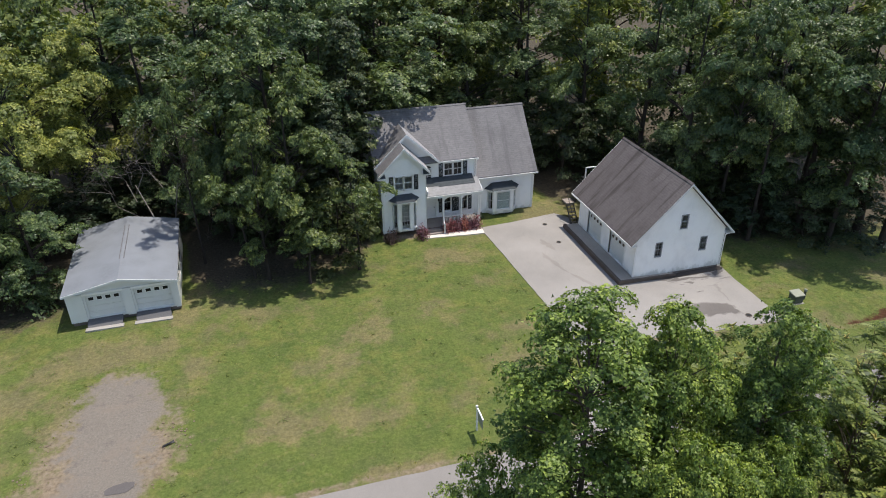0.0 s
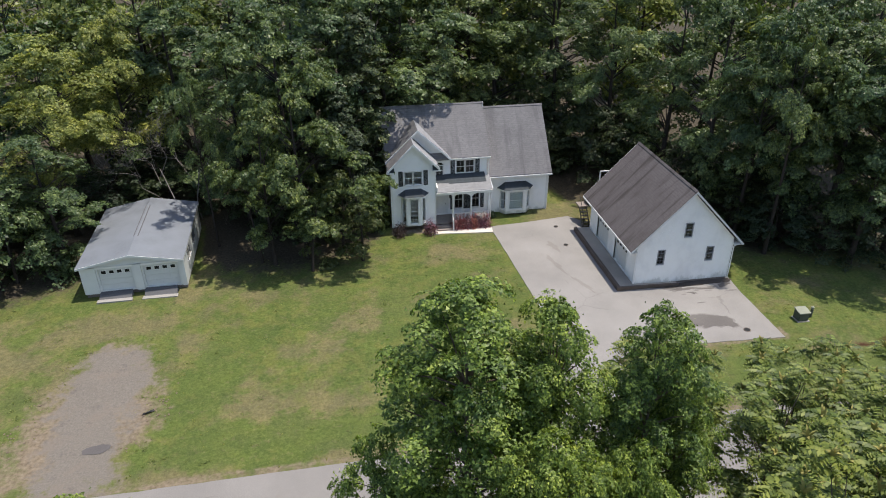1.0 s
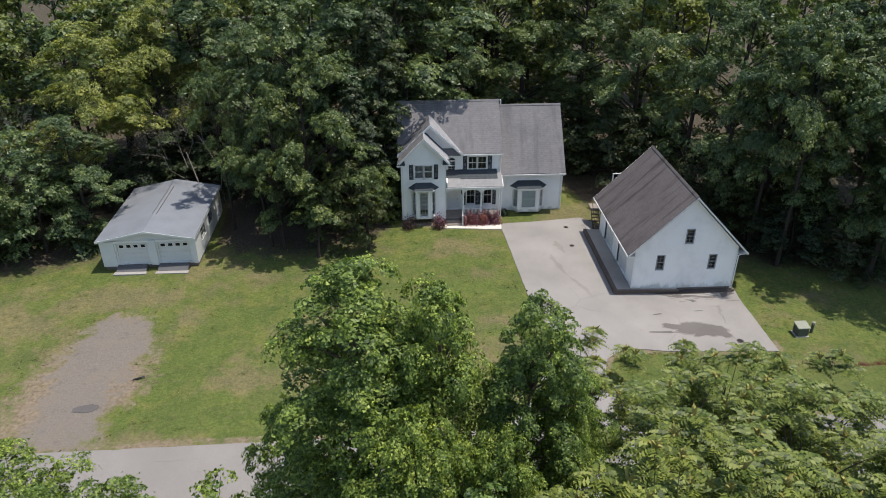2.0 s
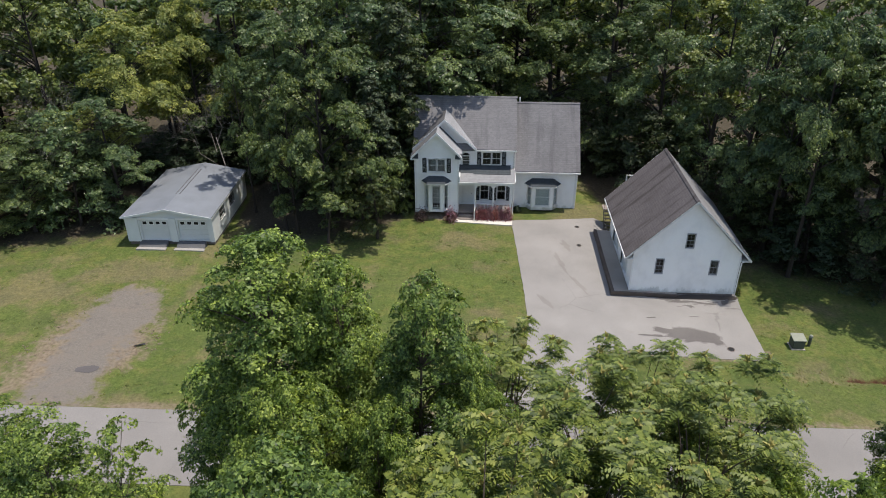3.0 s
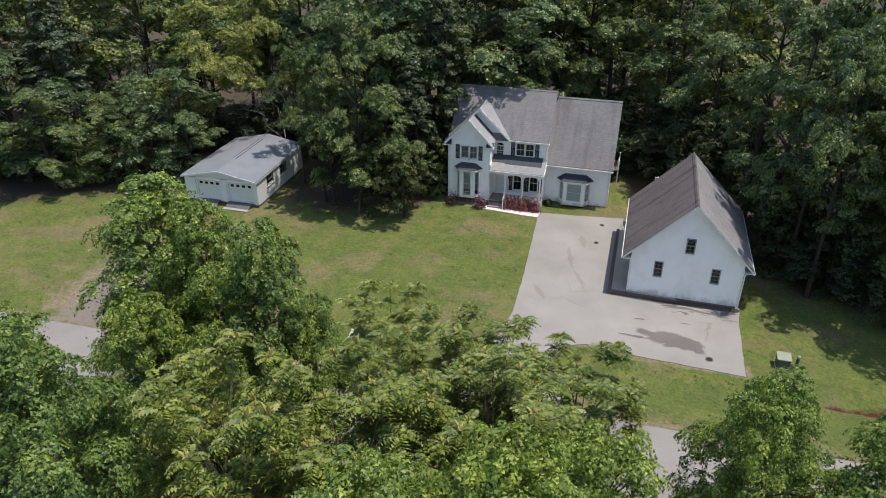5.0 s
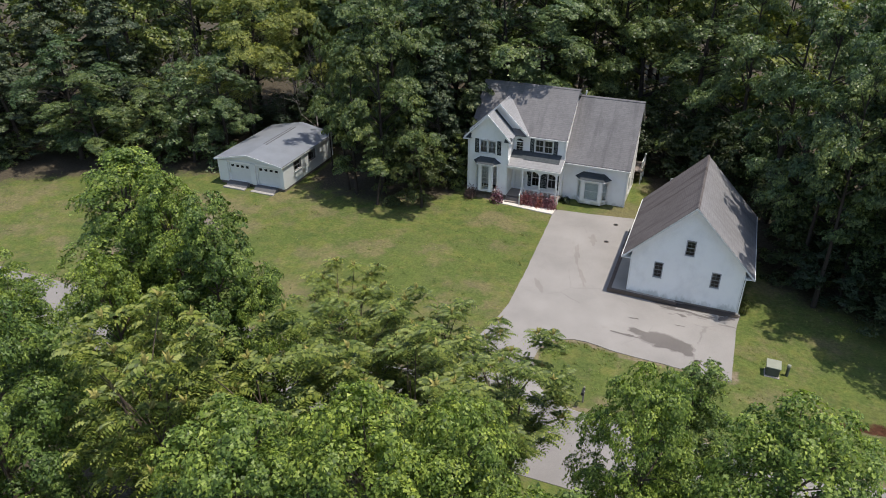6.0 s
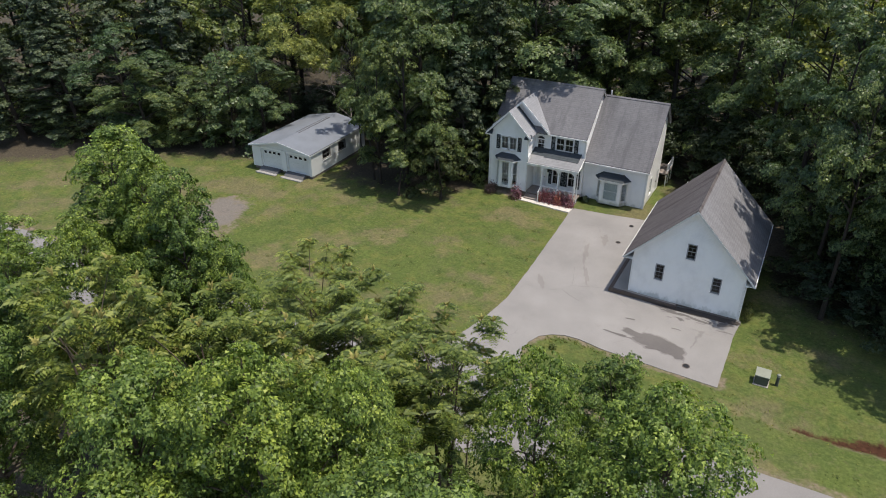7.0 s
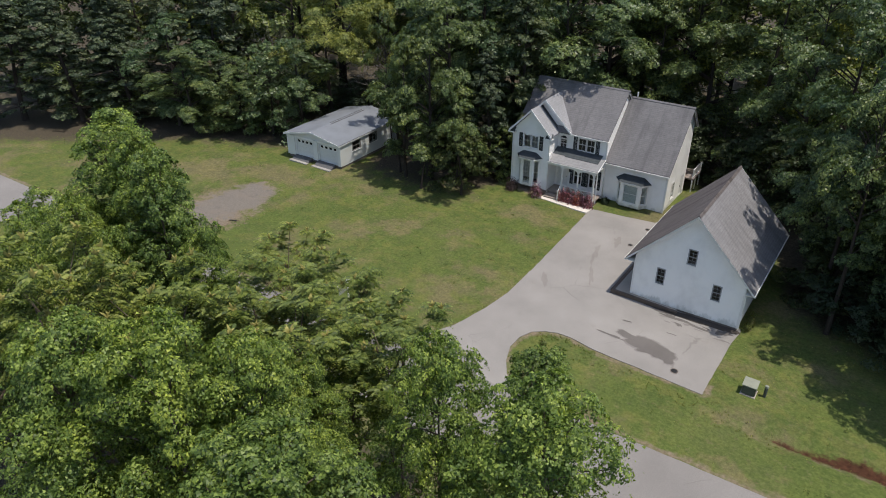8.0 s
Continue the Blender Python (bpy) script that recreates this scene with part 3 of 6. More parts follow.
M_WORN = paving("worn_concrete", (0.225, 0.206, 0.186), 0.15, (0.2, 0.175, 0.15), False)
M_RIM = paving("drying_stain", (0.19, 0.175, 0.16), 0.2, (0.15, 0.135, 0.122), False)
M_PATCH = paving("tar_patch", (0.11, 0.1, 0.095), 0.15, (0.08, 0.075, 0.07), False)
M_DIRT = paving("packed_dirt", (0.075, 0.062, 0.052), 0.3, (0.03, 0.026, 0.022), False)
for i, (x, y, rx, ry, turn) in enumerate(((29.2, 37.75, 1.35, 0.62, -0.1), (30.5, 37.45, 0.95, 0.68, 0.1), (31.15, 36.95, 0.42, 0.5, 0.2), (28.0, 38.0, 0.75, 0.3, -0.15), (29.9, 37.1, 0.9, 0.4, 0.0),
                                           (27.0, 37.35, 0.95, 0.11, -0.06))):
    if i < 5:
        flat_patch("damp_rim", x, y, rx * 1.1 + 0.03, ry * 1.14 + 0.03, 0.0445 + 0.0003 * i, M_RIM, "paler drying edge of a damp stain on the drive", "stain", 4.2 + i, turn, 0.62)
    flat_patch("damp_patch", x, y, rx, ry, 0.0465 + 0.002 * i, M_DAMP, "dark damp stain drying on the concrete drive", "stain", 4.2 + i, turn, 0.55)
for i, (x, y, rx, ry, turn) in enumerate(((30.2, 41.95, 1.3, 0.16, -0.05), (31.8, 41.75, 0.9, 0.12, -0.12), (28.9, 42.2, 0.6, 0.1, 0.0), (33.4, 42.1, 0.55, 0.35, 0.3), (30.4, 39.9, 0.3, 0.06, 0.0), (27.2, 39.6, 0.35, 0.07, 0.1))):
    flat_patch("grime_streak", x, y, rx, ry, 0.0465 + 0.002 * i, M_DAMP, "thin dark grime streak on the concrete drive", "stain", 2.4 + i, turn, 0.8)
for i, (x, y, rx, ry, turn) in enumerate(((31.4, 42.72, 2.5, 0.38, 0.02), (29.6, 42.5, 2.2, 0.24, -0.05), (32.9, 42.6, 1.3, 0.3, 0.05))):
    flat_patch("dirt_strip", x, y, rx, ry, 0.0465 + 0.002 * i, M_DIRT, "dark soil washed along the garage wall", "dirt", 6.4 + i, turn, 0.5)
streak_rng = random.Random(8)
for i in range(16):
    x = streak_rng.uniform(28.4, 34.0)
    flat_patch("grime_streak", x, streak_rng.uniform(41.3, 42.3) - 0.06 * (x - 28), streak_rng.uniform(0.12, 0.5), streak_rng.uniform(0.04, 0.11), 0.0446 + 0.0002 * i, (M_RIM, M_DAMP, M_RIM)[i % 3], "thin grime streak on the concrete by the garage", "stain", 11.3 + i, streak_rng.uniform(-0.25, 0.1), 0.9)
for i, (x, y, rx, ry, turn) in enumerate(((21.3, 47.5, 0.22, 1.7, 0.25), (22.4, 44.2, 0.16, 1.3, 0.4), (22.0, 50.6, 0.3, 0.8, 0.2), (19.6, 41.5, 0.2, 1.0, 0.5))):
    flat_patch("grime_streak", x, y, rx, ry, 0.0446 + 0.0003 * i, M_WORN, "faint brownish wear on the concrete drive", "stain", 31.3 + i, turn, 0.9)


flat_patch("gravel_repair", -11.1, 31.38, 0.78, 0.36, 0.025, M_PATCH, "dark smooth repair patch in the gravel", "patch", 1.7, 0.1, 0.25)


def drain_cover(x, y, r, label):
    ob = thing("drain_cover", pose(x, y, 0.045), label, "drain cover", "drain covers in the drive")
    rim = Shape()
    for i in range(20):
        a, b = 2 * math.pi * i / 20, 2 * math.pi * (i + 1) / 20
        rim.prism([(x + k * r * math.cos(t), y + k * r * math.sin(t), 0.04) for t, k in ((a, 1), (b, 1), (b, 0.82), (a, 0.82))], (0, 0, 0.03))
    part("rim", rim, M_FOUND, ob)
    lid = Shape().prism([(x + 0.8 * r * math.cos(2 * math.pi * i / 20), y + 0.8 * r * math.sin(2 * math.pi * i / 20), 0.04) for i in range(20)], (0, 0, 0.018))
    part("lid", lid, M_BLACK, ob)


drain_cover(31.95, 36.0, 0.26, "round dark iron drain cover set in the concrete")
drain_cover(23.2, 50.6, 0.22, "round dark iron drain cover set in the concrete")
drain_cover(23.4, 54.2, 0.22, "round dark iron drain cover set in the concrete")

# ---- house ----
house = thing("house", pose(15.5, 59.5, 0), "two-storey white sided house with grey shingle roofs and dark shutters", "house")
WING, MAIN, EAST = south(55.6), south(57.4), south(57.8)


def house_walls():
    # front wing with its gable
    part("wall", wall_shape([(8.45, 0.55), (12.4, 0.55), (12.4, 6.25), (10.42, 8.3), (8.45, 6.25)],
                            [(9.6, 10.36, 4.62, 5.88), (10.44, 11.2, 4.62, 5.88), (9.5, 11.3, 1.0, 3.3)], WING), M_SIDING, house)
    part("wall", wall_shape([(55.8, 0.3), (65.0, 0.3), (65.0, 6.3), (61.1, 9.85), (57.0, 6.3), (55.8, 6.25)], [], west(8.45)), M_SIDING, house)
    part("wall", wall_shape([(55.8, 0.3), (57.4, 0.3), (57.4, 6.25), (55.8, 6.25)], [], east(12.4)), M_SIDING, house)
    # main block
    part("wall", wall_shape([(8.7, 0.3), (17.45, 0.3), (17.45, 6.35), (13.95, 6.35), (11.04, 9.05), (8.7, 6.8)],
                            [(12.66, 13.38, 4.56, 5.55), (14.56, 15.36, 4.7, 5.95), (15.44, 16.25, 4.7, 5.95), (12.75, 13.7, 0.75, 2.85),
                             (14.42, 15.22, 1.15, 2.95), (16.02, 16.82, 1.15, 2.95)], MAIN), M_SIDING, house)
    part("wall", wall_shape([(57.6, 0.3), (64.8, 0.3), (64.8, 6.3), (61.1, 9.85), (57.6, 6.5)], [], east(17.45)), M_SIDING, house)
    part("wall", wall_shape([(8.65, 0.0), (17.45, 0.0), (17.45, 6.3), (8.65, 6.3)], [], north(65.0)), M_SIDING, house)
    # lower east wing
    part("wall", wall_shape([(17.45, 0.25), (23.4, 0.25), (23.4, 4.15), (17.45, 4.15)], [(19.3, 21.3, 0.55, 2.6)], EAST), M_SIDING, house)
    part("wall", wall_shape([(58.0, 0.0), (63.8, 0.0), (63.8, 7.3), (62.0, 9.1), (58.0, 4.55)],
                            [(59.7, 60.4, 1.0, 2.55), (62.3, 63.2, 0.3, 2.4)], east(23.4)), M_SIDING, house)
    part("wall", wall_shape([(17.45, 0.0), (23.2, 0.0), (23.2, 7.2), (17.45, 7.2)], [], north(63.8)), M_SIDING, house)
    for lims in ((8.5, 12.35, 55.66, 55.8, 0.0, 0.55), (17.5, 23.35, 57.86, 58.0, 0.0, 0.25), (8.52, 8.7, 55.8, 65, 0.0, 0.3)):
        part("foundation", Shape().box(*lims), M_FOUND, house, "grey block foundation")
    rooms = Shape().box(8.7, 17.2, 57.65, 64.7, 3.55, 3.75).box(8.7, 12.2, 55.85, 57.6, 3.55, 3.75).box(8.7, 23.1, 58.05, 63.5, 0.1, 0.2).box(8.7, 12.2, 55.85, 58, 0.5, 0.6)
    rooms.box(8.7, 17.2, 59.6, 59.7, 0.3, 6.2).box(17.7, 23.1, 60.0, 60.1, 0.3, 4.6).box(12.22, 12.38, 57.65, 59.6, 0.6, 6.2)
    part("partition", rooms, M_ROOM, house, "inner floors and partitions")
    for x, y, z0, z1 in ((8.45, 55.6, 0.55, 6.2), (12.4, 55.6, 0.55, 6.2), (23.4, 57.8, 0.25, 4.1), (17.45, 57.4, 3.6, 6.3)):
        corner = Shape().box(x - 0.09, x + 0.02 if x < 20 and x > 9 else x + 0.09, y - 0.025, y + 0.09, z0, z1)
        part("corner_board", corner, M_TRIM, house)


def house_roofs():
    roof_slab("roof", [(8.1, 56.95, 6.38), (17.66, 56.95, 6.38), (17.66, 61.1, 10.12), (8.1, 61.1, 10.12)], M_ROOF, house, 0.14, "grey shingle roof with dark algae streaks")
    roof_slab("roof", [(8.1, 65.3, 6.35), (8.1, 61.1, 10.12), (17.66, 61.1, 10.12), (17.66, 65.3, 6.35)], M_ROOF, house, 0.14)
    roof_slab("roof", [(17.47, 57.3, 4.18), (23.7, 57.3, 4.18), (23.7, 62.0, 9.36), (17.47, 62.0, 9.36)], M_ROOF, house, 0.14, "lower grey shingle roof over the east wing")
    roof_slab("roof", [(17.47, 62.0, 9.36), (23.7, 62.0, 9.36), (23.7, 64.2, 7.0), (17.47, 64.2, 7.0)], M_ROOF, house, 0.14)
    # front gable
    for sx in (-1, 1):
        # east slopes take the copy coloured as sunlit
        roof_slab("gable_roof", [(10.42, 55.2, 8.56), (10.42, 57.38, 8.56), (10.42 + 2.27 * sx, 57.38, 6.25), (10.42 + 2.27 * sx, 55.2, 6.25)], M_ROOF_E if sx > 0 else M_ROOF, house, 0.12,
                  "small steep gable roof")
        s = Shape().prism([(10.42, 55.14, 8.54), (10.42 + 2.3 * sx, 55.14, 6.2), (10.42 + 2.3 * sx, 55.14, 5.98), (10.42, 55.14, 8.3)], (0, 0.07, 0))
        s.prism([(10.42, 55.21, 8.42), (10.42 + 2.24 * sx, 55.21, 6.12), (10.42 + 2.24 * sx, 55.6, 6.12), (10.42, 55.6, 8.42)], (0, 0, -0.04))
        part("rake_board", s, M_TRIM, house, "white rake board and soffit")
        x = 10.42 + 2.02 * sx
        ret = Shape().prism([(x - 0.36, 55.18, 6.08), (x + 0.36, 55.18, 6.08), (x + 0.3, 55.6, 6.42), (x - 0.3, 55.6, 6.42)], (0, 0, -0.05))
        part("eave_return", ret, M_SLATE, house, "small dark shingled eave return")
        part("return_fascia", Shape().box(x - 0.37, x + 0.37, 55.15, 55.6, 5.92, 6.02), M_TRIM, house)
        # gable behind it
        tip = 11.04 + 2.98 * sx
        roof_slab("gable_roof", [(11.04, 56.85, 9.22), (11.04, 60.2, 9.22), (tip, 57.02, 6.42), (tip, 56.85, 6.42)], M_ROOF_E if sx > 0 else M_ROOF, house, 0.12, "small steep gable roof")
        s = Shape().prism([(11.04, 56.79, 9.2), (tip, 56.79, 6.37), (tip, 56.79, 6.16), (11.04, 56.79, 8.96)], (0, 0.07, 0))
        s.prism([(11.04, 56.86, 9.07), (tip - 0.06 * sx, 56.86, 6.3), (tip - 0.06 * sx, 57.4, 6.3), (11.04, 57.4, 9.07)], (0, 0, -0.04))
        part("rake_board", s, M_TRIM, house, "white rake board and soffit")
    roof_slab("flashing", [(10.46, 56.98, 8.53), (10.46, 57.385, 8.53), (12.69, 57.385, 6.262), (12.69, 56.98, 6.262)], M_SLATE, house, 0.02, "dark shingle strip against the gable wall")
    ret = Shape().prism([(12.5, 57.12, 6.2), (13.98, 57.12, 6.2), (13.88, 57.4, 6.52), (12.5, 57.4, 6.52)], (0, 0, -0.05))
    part("eave_return", ret, M_SLATE, house, "dark shingled strip under the gable")
    part("return_fascia", Shape().box(12.5, 14.0, 57.1, 57.4, 6.08, 6.15), M_TRIM, house)
    # eaves, rakes and gutters
    part("gutter", Shape().box(13.95, 17.7, 56.88, 56.97, 6.22, 6.31), M_TRIM, house, "white eaves gutter")
    part("soffit", Shape().box(13.9, 17.7, 56.97, 57.4, 6.16, 6.2), M_TRIM, house)
    part("gutter", Shape().box(17.5, 23.75, 57.23, 57.32, 4.0, 4.09), M_TRIM, house, "white eaves gutter")
    part("soffit", Shape().box(17.5, 23.7, 57.32, 57.8, 3.95, 3.99), M_TRIM, house)
    rake = Shape()
    rake.prism([(17.6, 56.95, 6.36), (17.6, 61.1, 10.1), (17.6, 61.1, 9.86), (17.6, 56.95, 6.12)], (0.04, 0, 0))
    rake.prism([(17.6, 65.3, 6.34), (17.6, 61.1, 10.1), (17.6, 61.1, 9.86), (17.6, 65.3, 6.1)], (0.04, 0, 0))
    part("rake_board", rake, M_TRIM, house, "white rake board and soffit")
    rake = Shape()
    rake.prism([(23.6, 57.3, 4.16), (23.6, 62.0, 9.34), (23.6, 62.0, 9.1), (23.6, 57.3, 3.92)], (0.04, 0, 0))
    rake.prism([(23.6, 64.2, 6.98), (23.6, 62.0, 9.34), (23.6, 62.0, 9.1), (23.6, 64.2, 6.74)], (0.04, 0, 0))
    part("rake_board", rake, M_TRIM, house, "white rake board and soffit")
    caps = Shape().prism([(8.1, 60.98, 10.06), (17.72, 60.98, 10.06), (17.72, 61.1, 10.18), (8.1, 61.1, 10.18)], (0, 0, -0.05))
    caps.prism([(8.1, 61.22, 10.06), (17.72, 61.22, 10.06), (17.72, 61.1, 10.18), (8.1, 61.1, 10.18)], (0, 0, -0.05))
    part("ridge_cap", caps, M_ROOF, house)
    caps = Shape().prism([(17.5, 61.88, 9.3), (23.72, 61.88, 9.3), (23.72, 62.0, 9.42), (17.5, 62.0, 9.42)], (0, 0, -0.05))
    caps.prism([(17.5, 62.12, 9.3), (23.72, 62.12, 9.3), (23.72, 62.0, 9.42), (17.5, 62.0, 9.42)], (0, 0, -0.05))
    part("ridge_cap", caps, M_ROOF, house)
    part("vent_pipe", Shape().tube([(18.0, 62.4, 8.8), (18.0, 62.4, 9.75)], [0.07, 0.07], 10), M_TRIM, house, "white roof vent pipe")


def house_openings():
    for u0, u1 in ((9.6, 10.36), (10.44, 11.2)):
        window(house, WING, u0, u1, 4.62, 5.88, 2, 2, 0.06, pane_rows=1)
    shutter(house, WING, 9.1, 9.48, 4.55, 5.95)
    shutter(house, WING, 11.32, 11.7, 4.55, 5.95)
    for u0, u1 in ((14.56, 15.36), (15.44, 16.25)):
        window(house, MAIN, u0, u1, 4.7, 5.95, 2, 2, 0.06, pane_rows=1)
    shutter(house, MAIN, 14.06, 14.44, 4.62, 6.02)
    shutter(house, MAIN, 16.37, 16.75, 4.62, 6.02)
    # arched window over the porch
    arch = window(house, MAIN, 12.66, 13.38, 4.56, 5.55, 2, 2)
    ring, fan = Shape(), Shape()
    for i in range(10):
        a, b = math.pi * i / 10, math.pi * (i + 1) / 10
        ring.prism([(13.02 + r * math.cos(t), 57.35, 5.55 + 0.85 * r * math.sin(t)) for t, r in ((a, 0.46), (b, 0.46), (b, 0.36), (a, 0.36))], (0, 0.05, 0))
        fan.prism([(13.02, 57.372, 5.58), (13.02 + 0.36 * math.cos(a), 57.372, 5.58 + 0.3 * math.sin(a)), (13.02 + 0.36 * math.cos(b), 57.372, 5.58 + 0.3 * math.sin(b))], (0, 0.015, 0))
    part("arch_trim", ring, M_TRIM, house, "white arched trim")
    part("fanlight", fan, M_GLASS_DARK, house, "dark half-round pane")
    # porch wall
    for u0, u1 in ((14.42, 15.22), (16.02, 16.82)):
        window(house, MAIN, u0, u1, 1.15, 2.95, 2, 2, 0.05, pane_rows=1)
        shutter(house, MAIN, u0 - 0.39, u0 - 0.07, 1.1, 3.0)
        shutter(house, MAIN, u1 + 0.07, u1 + 0.39, 1.1, 3.0)
    door = Shape()
    add_slab(door, MAIN, 12.75, 13.7, 0.72, 2.85, 0.05, 0.11)
    for a, b, c, d in ((12.87, 13.17, 0.9, 1.6), (13.28, 13.58, 0.9, 1.6), (12.87, 13.17, 1.75, 2.6), (13.28, 13.58, 1.75, 2.6)):
        add_slab(door, MAIN, a, b, c, d, 0.03, 0.05)
    leaf = part("front_door", door, M_TRIM, house, "white panelled front door")
    part("door_handle", Shape().tube([(13.6, 57.38, 1.7), (13.6, 57.44, 1.7)], [0.035, 0.035], 8), M_BLACK, leaf)
    trim = Shape()
    for lims in ((12.65, 12.75, 0.7, 2.95), (13.7, 13.8, 0.7, 2.95), (12.65, 13.8, 2.85, 2.97)):
        add_slab(trim, MAIN, *lims, -0.03, 0.05)
    part("door_trim", trim, M_TRIM, house)
    lantern = part("wall_lantern", Shape().box(13.92, 14.04, 57.24, 57.36, 2.3, 2.6), M_BLACK, house, "black wall lantern", 0.02)
    part("lantern_cap", Shape().prism([(13.9, 57.22, 2.6), (14.06, 57.22, 2.6), (14.06, 57.38, 2.6), (13.9, 57.38, 2.6)], (0, 0, 0.03)), M_BLACK, lantern)
    # side wall of the east wing
    window(house, east(23.4), 59.7, 60.4, 1.0, 2.55, 2, 2)
    side = part("side_door", slab(east(23.4), 62.3, 63.2, 0.3, 2.4, 0.05, 0.1), M_PANEL, house, "white side door")
    part("door_handle", slab(east(23.4), 62.38, 62.46, 1.3, 1.4, -0.03, 0.05), M_BLACK, side)


def bay(x0, x1, y, z0, z1, out, roof_top, style):
    """A canted bay: three lights between mullions over a white apron, and a dark hipped roof with flared corners."""
    cut = out * 0.85
    plan = [(x0, y), (x0 + cut, y - out), (x1 - cut, y - out), (x1, y)]
    ob = Shape()
    sill, head = z0 + (0.28 if style == "door" else 0.5), z1 - 0.25
    for (a, b), (c, d) in zip(plan, plan[1:]):
        way = Vector((c - a, d - b, 0))
        run = way.length
        way.normalize()
        inn = Vector((-way.y, way.x, 0))
        spot = lambda u, v, w, a=a, b=b, way=way, inn=inn: tuple(Vector((a, b, v)) + way * u + inn * w)
        edge = 0.1 if run < 1.2 else 0.28
        piece = wall_shape([(0, z0), (run, z0), (run, z1), (0, z1)], [(edge, run - edge, sill, head)], spot, 0.12)
        body = part("bay_wall", piece, M_SIDING, house, "white canted bay wall")
        mid = run > 1.2
        if style == "door" or not mid:
            w = window(body, spot, edge, run - edge, sill, head, 3 if mid else 1, 2, 0.04, pane_rows=3 if mid and style == "door" else 1)
        else:
            w = window(body, spot, edge, run - edge, sill, head, 1, 1, 0.05)
            part("blind", slab(spot, edge + 0.03, run - edge - 0.03, sill + 0.03, head - 0.03, 0.1, 0.115), M_CURTAIN, house, "pale closed window blind")
            # unseen dark slab, added so the side lights look into darkness
            part("lining", slab(spot, edge - 0.05, run - edge + 0.05, sill - 0.05, head + 0.05, 0.118, 0.14), M_ROOM, house, "dark backing added behind the blind to keep the bay dark")
    o = 0.28
    eave = [(x0 - o, y + 0.0), (x0 + cut - o * 0.6, y - out - o), (x1 - cut + o * 0.6, y - out - o), (x1 + o, y + 0.0)]
    top = [(x0 + cut * 0.9, y), (x1 - cut * 0.9, y)]
    zt, ze = roof_top, z1 + 0.02
    s = Shape()
    pe, pt = [(a, b, ze) for a, b in eave], [(a, b, zt) for a, b in top]
    s.poly([pe[0], pe[1], pt[0]])
    s.poly([pe[1], pe[2], pt[1], pt[0]])
    s.poly([pe[2], pe[3], pt[1]])
    s.poly([pe[3], pe[2], pe[1], pe[0]])
    s.poly([pe[0], pt[0], pt[1], pe[3]])
    part("bay_roof", s, M_SLATE, house, "dark slate-blue hipped bay roof")
    part("bay_fascia", Shape().prism([(a, b, ze - 0.1) for a, b in eave], (0, 0, 0.095)), M_TRIM, house)
    part("bay_floor", Shape().prism([(a, b, z0) for a, b in plan], (0, 0, 0.08)), M_ROOM, house)
    return ob


